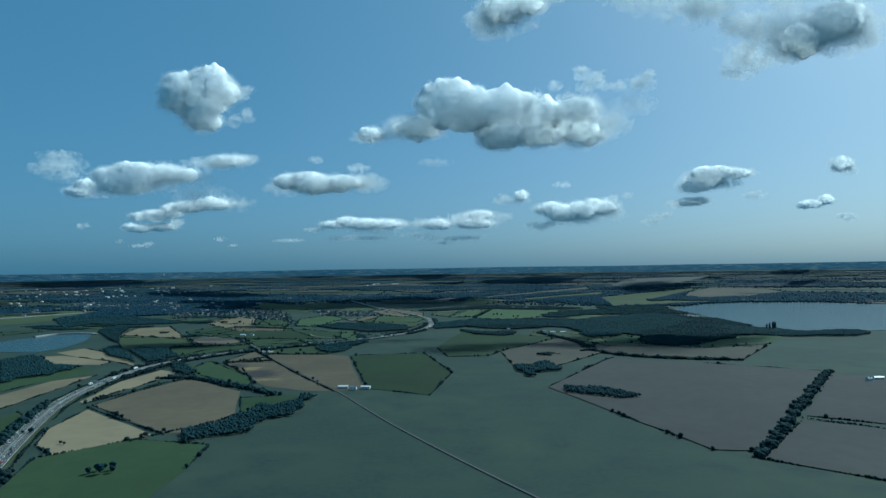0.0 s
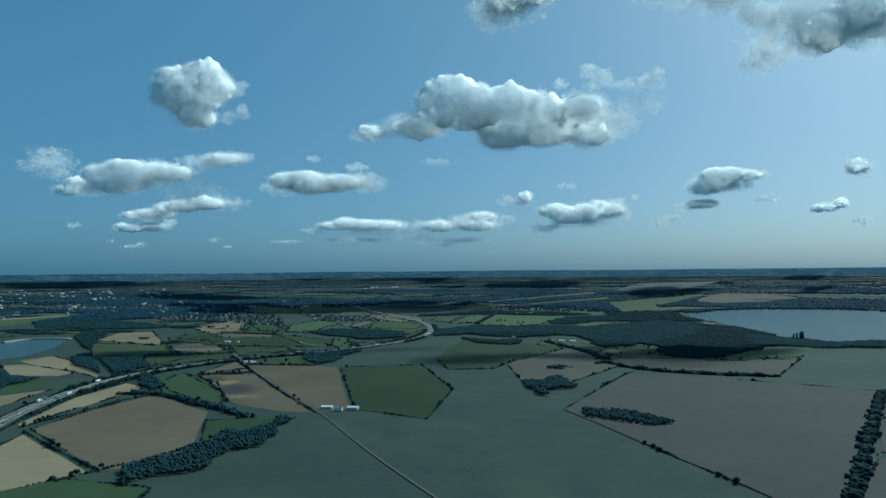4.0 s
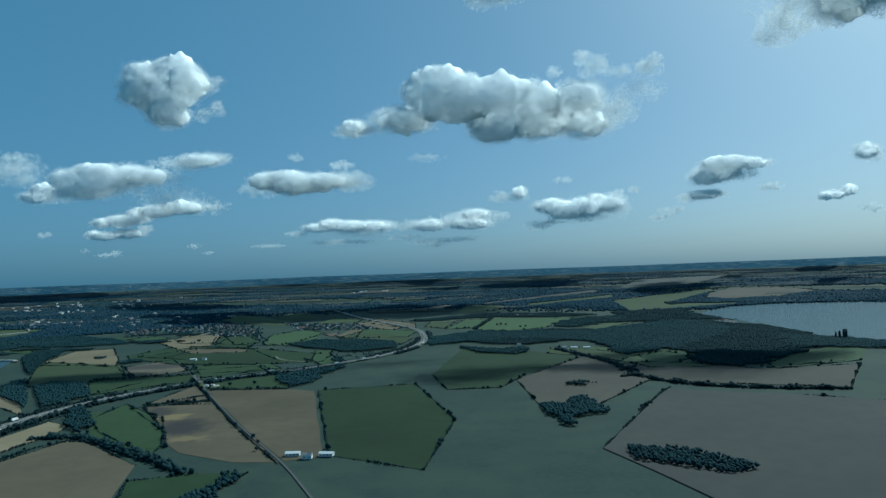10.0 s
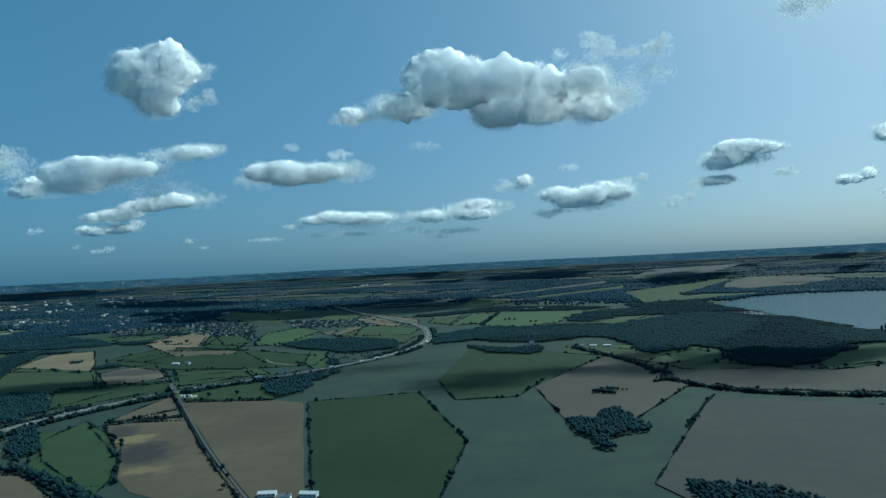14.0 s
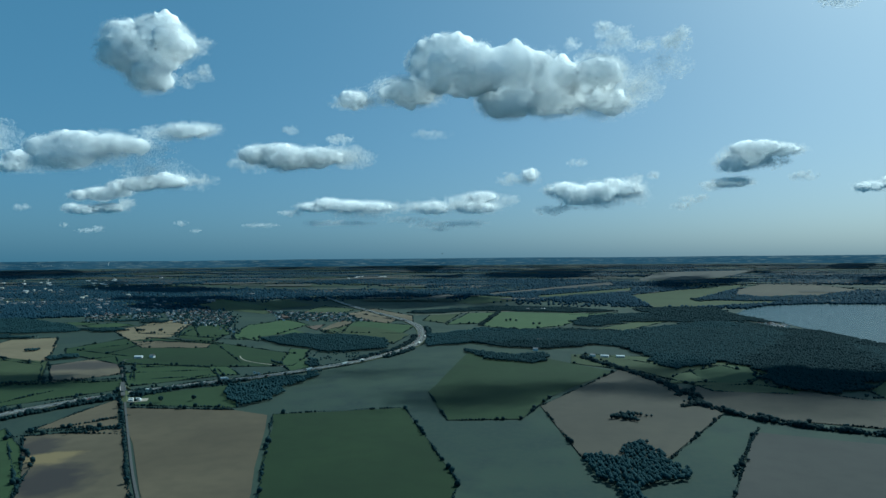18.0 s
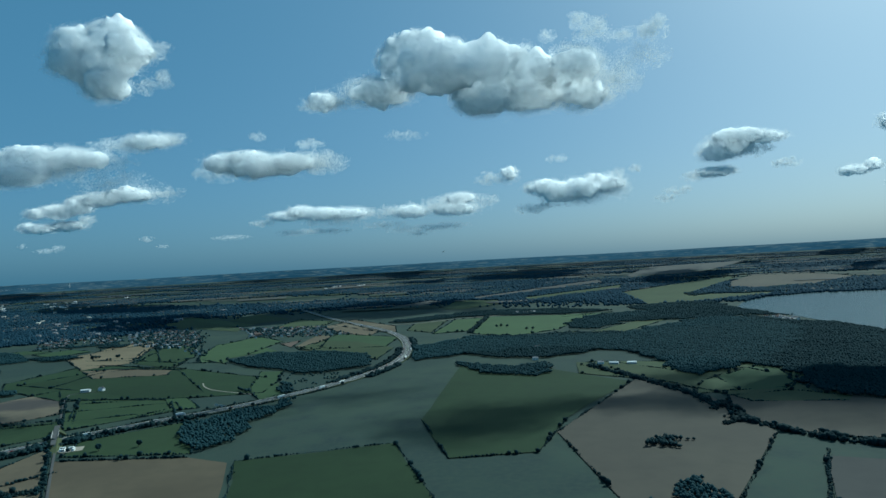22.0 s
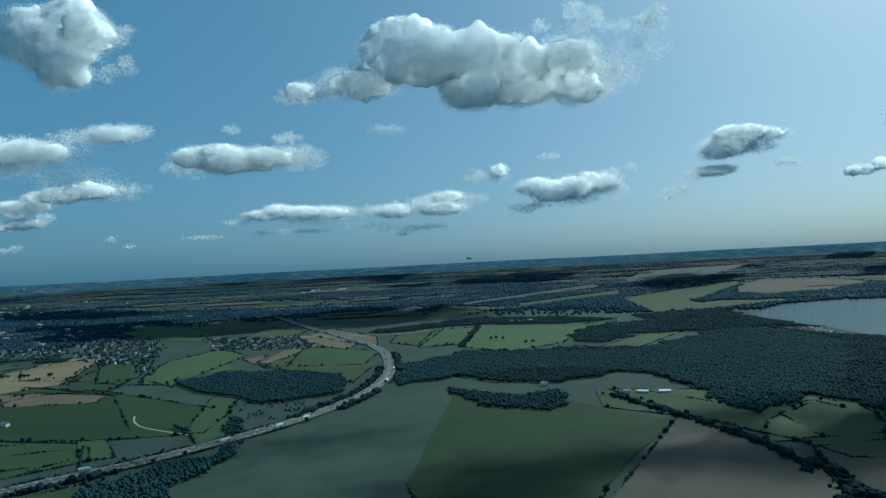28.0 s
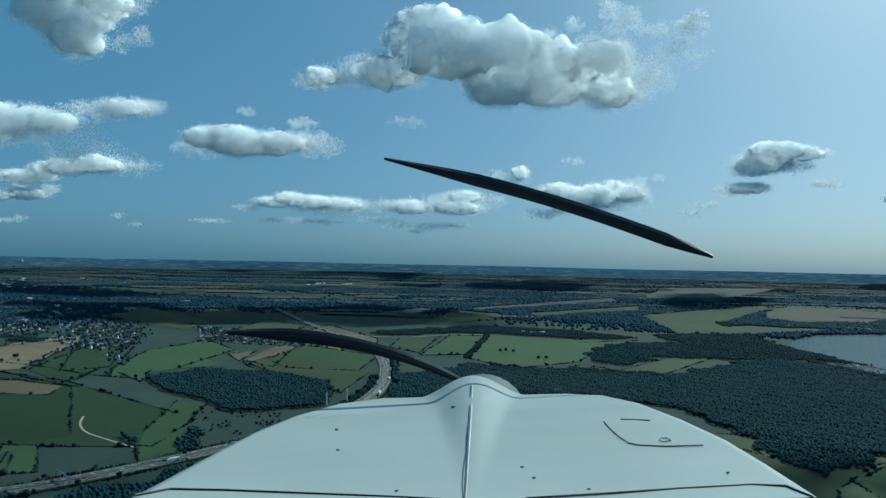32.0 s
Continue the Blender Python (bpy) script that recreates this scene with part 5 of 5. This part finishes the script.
cloud(PUFF, (2550, 4160, 480), (-27, 5, 48, 25, 0.46), (27, -5, 51, 28, 0.56))
cloud(PUFF, (2528, 4160, 796), (-7, 15, 80, 51, 0.36), (-47, -8, 57, 28, 0.46), (55, -6, 64, 44, 0.56))
cloud(PUFF, (-2669, 4860, 541), (0, 0, 52, 22, 0.6))
cloud(PUFF, (-2273, 4860, 406), (-125, 18, 26, 15, 0.6), (34, -17, 82, 15, 0.8), (91, -1, 37, 15, 0.7))
cloud(PUFF, (-1608, 4860, 405), (-53, 24, 45, 18, 0.5), (53, -24, 37, 11, 0.9))
cloud(PUFF, (-859, 4460, 938), (0, 0, 48, 27, 1.1))
cloud(PUFF, (-43, 4460, 906), (0, 0, 117, 27, 1.5))
cloud(PUFF, (856, 4660, 772), (0, 0, 65, 25, 1.1))
cloud(HEAP, (284, 2650, 1209), (-38, 14, 101, 59, 0.35), (66, 43, 92, 41, 0.35), (-119, -19, 69, 41, 0.6), (-74, -70, 92, 32, 0.8), (18, -32, 92, 36, 0.8), (147, 65, 69, 27, 0.7))
cloud(RAG, (850, 2700, 1287), (-70, -4, 117, 32, 1.1), (70, 4, 140, 42, 1.1))
cloud(HEAP, (1087, 2450, 1045), (-157, 83, 102, 63, 0.6), (-60, 120, 106, 55, 0.6), (22, 32, 106, 76, 0.5), (72, -85, 85, 59, 0.7), (127, -11, 106, 72, 0.6), (-3, -138, 51, 25, 1.2))
cloud(HEAP, (1448, 2450, 1042), (-106, -10, 110, 76, 0.4), (-150, -63, 85, 42, 0.6), (11, 41, 119, 72, 0.3), (87, 72, 102, 72, 0.35), (159, 6, 85, 76, 0.5), (-1, -44, 114, 46, 0.7))
cloud(RAG, (1317, 2500, 1220), (21, -83, 86, 43, 1.2), (-30, -34, 108, 30, 1.2), (-201, 73, 152, 86, 1.2), (210, 45, 173, 86, 1))

# weld each cloud's puffs into one skin
bpy.context.view_layer.update()
seen = bpy.context.evaluated_depsgraph_get()
for core in CORES:
    whole = bpy.data.meshes.new_from_object(core.evaluated_get(seen))
    core.modifiers.clear()
    core.data = whole

# ---- nose of the light aircraft, in flight where the shot ends, shaped to fit the camera's view there ----
SEAT = flown(*ROWS[-1])[1]
FOCUS = 784 / math.tan(radians(34))
nose = tagged(new("aircraft_nose"), "white painted light aircraft nose with dark propeller in flight", "aircraft")
nose.matrix_world = SEAT
mat, tree, b = nodes_of("white_aircraft_paint", 0.42)
spot = tree.nodes.new("ShaderNodeTexCoord").outputs["Object"]
c = mixed(tree, noise_at(tree, spot, 3.0, 5.0), (0.345, 0.365, 0.345), (0.315, 0.335, 0.318))
c = mixed(tree, noise_at(tree, spot, 60.0, 3.0, 0.68, 0.8), c, (0.32, 0.315, 0.29))
link(tree, c, b.inputs["Base Color"])
b.inputs["Coat Weight"].default_value = 0.12
COWL = mat
SEAL = plain("black_rubber_seal", (0.02, 0.022, 0.03), 0.5)
BLADE = plain("matt_black_propeller_paint", (0.024, 0.028, 0.036), 0.45)


def ahead(px, py, depth):
    """A place before the camera's last pose, by pixel position and distance."""
    return Vector(((px - 784) / FOCUS * depth, (441 - py) / FOCUS * depth, -depth))


def depth_of(s):
    return 0.85 + 0.95 * s


def lerp_line(line, s):
    """A value on a line of even steps."""
    q = s * (len(line) - 1)
    n = min(int(q), len(line) - 2)
    return line[n] + (line[n + 1] - line[n]) * (q - n)


LEFT_X, LEFT_Y = (232, 300, 380, 455, 525, 600, 680), (882, 846, 803, 764, 736, 715, 705)
RIGHT_X, RIGHT_Y = (1445, 1355, 1285, 1205, 1130, 1065, 1000), (880, 822, 780, 743, 714, 700, 697)


def skin(s, u):
    """The cowling's upper surface: s from windscreen to spinner, u from one edge to the other."""
    lx, ly, rx, ry = (lerp_line(v, s) for v in (LEFT_X, LEFT_Y, RIGHT_X, RIGHT_Y))
    px = lx + (rx - lx) * u
    py = ly + (ry - ly) * u + (1 - s) * 10 * 4 * u * (1 - u)
    half = 14 + 78 * s
    t = abs(px - 836) / half
    if t < 1:
        py -= 36 * s ** 1.6 * (0.5 + 0.5 * math.cos(math.pi * t)) ** 0.8
    return ahead(px, py, depth_of(s))


bm = bmesh.new()
NU, NS = 96, 30
grid = []
for j in range(NS + 1):
    s = j / NS
    row = [skin(s, i / NU) for i in range(NU + 1)]
    first, last = row[0], row[-1]
    row = [first + Vector((-0.05 + 0.03 * s, -0.35, -0.01)), first + Vector((-0.03, -0.10, 0))] + row + [last + Vector((0.03, -0.10, 0)), last + Vector((0.05 - 0.03 * s, -0.35, -0.01))]
    grid.append([bm.verts.new(p) for p in row])
grid.append([bm.verts.new(v.co + Vector((0, -0.02 if 1 < n < NU + 3 else 0, -0.05))) for n, v in enumerate(grid[-1])])
grid.append([bm.verts.new(Vector((v.co.x * 0.8, min(v.co.y, -0.5) - 0.02, v.co.z - 0.02))) for v in grid[-1]])
for a, b in zip(grid, grid[1:]):
    for i in range(len(a) - 1):
        bm.faces.new((a[i], a[i + 1], b[i + 1], b[i]))
for f in bm.faces:
    f.smooth = True
wall = bmesh.new()
wall.faces.new([wall.verts.new(v.co + Vector((0, -0.004, -0.012))) for v in grid[0]])
part("bulkhead", wall, COWL, nose, "pale bulkhead behind the engine")
part("cowling", bm, COWL, nose, "glossy white cowling with faint dirt specks")


def on_skin(px, py):
    """How far off the cowling's surface is in that direction."""
    best = (1e9, 0.85)
    for n in range(121):
        s = n / 120
        lx, rx = lerp_line(LEFT_X, s), lerp_line(RIGHT_X, s)
        u = min(1.0, max(0.0, (px - lx) / (rx - lx)))
        p = skin(s, u)
        best = min(best, (abs(441 - p.y / -p.z * FOCUS - py) + abs(784 + p.x / -p.z * FOCUS - px), -p.z))
    return best[1]


def trim(name, material, label, width, *line):
    """A thin raised strip on the cowling."""
    bm = bmesh.new()
    rows = []
    for n, (px, py) in enumerate(line):
        d = on_skin(px, py) * 0.9965
        nx, ny = line[min(n + 1, len(line) - 1)][0] - line[max(n - 1, 0)][0], line[min(n + 1, len(line) - 1)][1] - line[max(n - 1, 0)][1]
        k = width / 2 / math.hypot(nx, ny)
        rows.append([bm.verts.new(ahead(px - ny * k, py + nx * k, d)), bm.verts.new(ahead(px, py, d * 0.9985)), bm.verts.new(ahead(px + ny * k, py - nx * k, d))])
    for a, b in zip(rows, rows[1:]):
        for i in range(2):
            bm.faces.new((a[i], a[i + 1], b[i + 1], b[i]))
    return part(name, bm, material, nose, label)


trim("hinge", GALVANISED, "grey piano hinge along the centre", 3, (836, 681), (834, 730), (830, 790), (827, 840), (824, 886))
trim("hinge_gap", SEAL, "dark hinge gap", 2.5, (833, 683), (830, 740), (826, 800), (821, 886))
trim("seal", SEAL, "black rubber seal at the windscreen", 5, (240, 876), (300, 866), (400, 868), (550, 874), (700, 880), (780, 884))
trim("seal", SEAL, "black rubber seal at the windscreen", 4, (930, 882), (1050, 875), (1200, 865), (1330, 858), (1390, 860), (1440, 880))
trim("hatch_edge", SEAL, "thin dark outline of the oil hatch", 2.5, (1068, 746), (1080, 760), (1096, 774), (1112, 784), (1130, 788), (1180, 790), (1245, 788))
trim("hatch_hinge", SEAL, "thin dark hatch hinge line", 2.0, (1098, 742), (1125, 743), (1150, 744))
trim("latch", SEAL, "small round hatch latch", 1.6, (1188, 780), (1180, 775), (1170, 775), (1166, 779), (1174, 782), (1187, 780))
for px, py in ((596, 760), (598, 796), (924, 826), (945, 845), (702, 868), (1042, 865), (1288, 836), (802, 720)):
    trim("dirt_speck", SEAL, "dark insect speck", 3.0, (px - 3, py), (px, py + 1), (px + 3, py))
for px, py in ((578, 706), (614, 698)):
    bm = bmesh.new()
    bmesh.ops.create_cone(bm, segments=8, radius1=0.002, radius2=0.0015, depth=0.03, matrix=Matrix.Translation(ahead(px, py, 1.5)) @ pose(0, 0, 0, 90, 12, 0))
    part("vent_pin", bm, GALVANISED, nose, "small metal pin at the cowling edge")
hub = ahead(852, 705, 2.0)
bm = bmesh.new()
bmesh.ops.create_cone(bm, cap_ends=True, segments=32, radius1=0.14, radius2=0.03, depth=0.26, matrix=Matrix.Translation(hub + Vector((0, -0.06, -0.10))) @ pose(0, 0, 0, 180, 0, 0))
for f in bm.faces:
    f.smooth = True
part("spinner", bm, COWL, nose)
# lower blade across the nose, curved to fit the camera's last view
bm = bmesh.new()
rows = []
for n in range(19):
    q = n / 18
    px, py = 400 + 415 * q, 588 + 10 * q + 76 * q ** 2.6
    wide = 12 * min(1.0, q * 3.0 + 0.25) * (1 - 0.55 * q ** 3)
    rows.append([bm.verts.new(ahead(px + wide * 0.25 * a, py - wide * a, 2.0 + th)) for a, th in ((-1, 0), (-0.3, 0.012), (0.5, 0.01), (1, 0), (0.5, -0.008), (-0.3, -0.008))])
for a, b in zip(rows, rows[1:]):
    for i in range(6):
        bm.faces.new((a[i], a[(i + 1) % 6], b[(i + 1) % 6], b[i]))
bm.faces.new(rows[0])
bm.faces.new(rows[-1][::-1])
bmesh.ops.recalc_face_normals(bm, faces=bm.faces[:])
lower = part("propeller_blade", bm, BLADE, nose, "matt black propeller blade")
# Glint along the blade's leading edge, built as a pale strip.
bm = bmesh.new()
rows = []
for n in range(9):
    q = 0.8 + 0.2 * n / 8
    px, py = 400 + 415 * q, 588 + 10 * q + 76 * q ** 2.6
    wide = 12 * (1 - 0.55 * q ** 3)
    rows.append([bm.verts.new(ahead(px + wide * 0.25 * a, py - wide * a, 1.985)) for a in (0.45, 0.8, 1.08)])
for a, b in zip(rows, rows[1:]):
    for i in range(2):
        bm.faces.new((a[i], a[i + 1], b[i + 1], b[i]))
part("blade_edge", bm, COWL, lower, "pale strip for the glint on the leading edge")

# the other blade, bent and set off the hub to fit the camera's last view
bm = bmesh.new()
rows = []
for n in range(15):
    q = n / 14
    px, py = 680 + 582 * q, 281 + 174 * q - 14 * math.sin(math.pi * q)
    wide = 11 * min(1.0, q * 3.0 + 0.2) * min(1.0, (1 - q) * 6 + 0.25)
    rows.append([bm.verts.new(ahead(px + wide * 0.3 * a, py - wide * a, 2.05 + th)) for a, th in ((-1, 0), (-0.3, 0.012), (0.5, 0.01), (1, 0), (0.5, -0.008), (-0.3, -0.008))])
for a, b in zip(rows, rows[1:]):
    for i in range(6):
        bm.faces.new((a[i], a[(i + 1) % 6], b[(i + 1) % 6], b[i]))
bm.faces.new(rows[0])
bm.faces.new(rows[-1][::-1])
bmesh.ops.recalc_face_normals(bm, faces=bm.faces[:])
part("propeller_blade", bm, BLADE, nose, "matt black propeller blade")
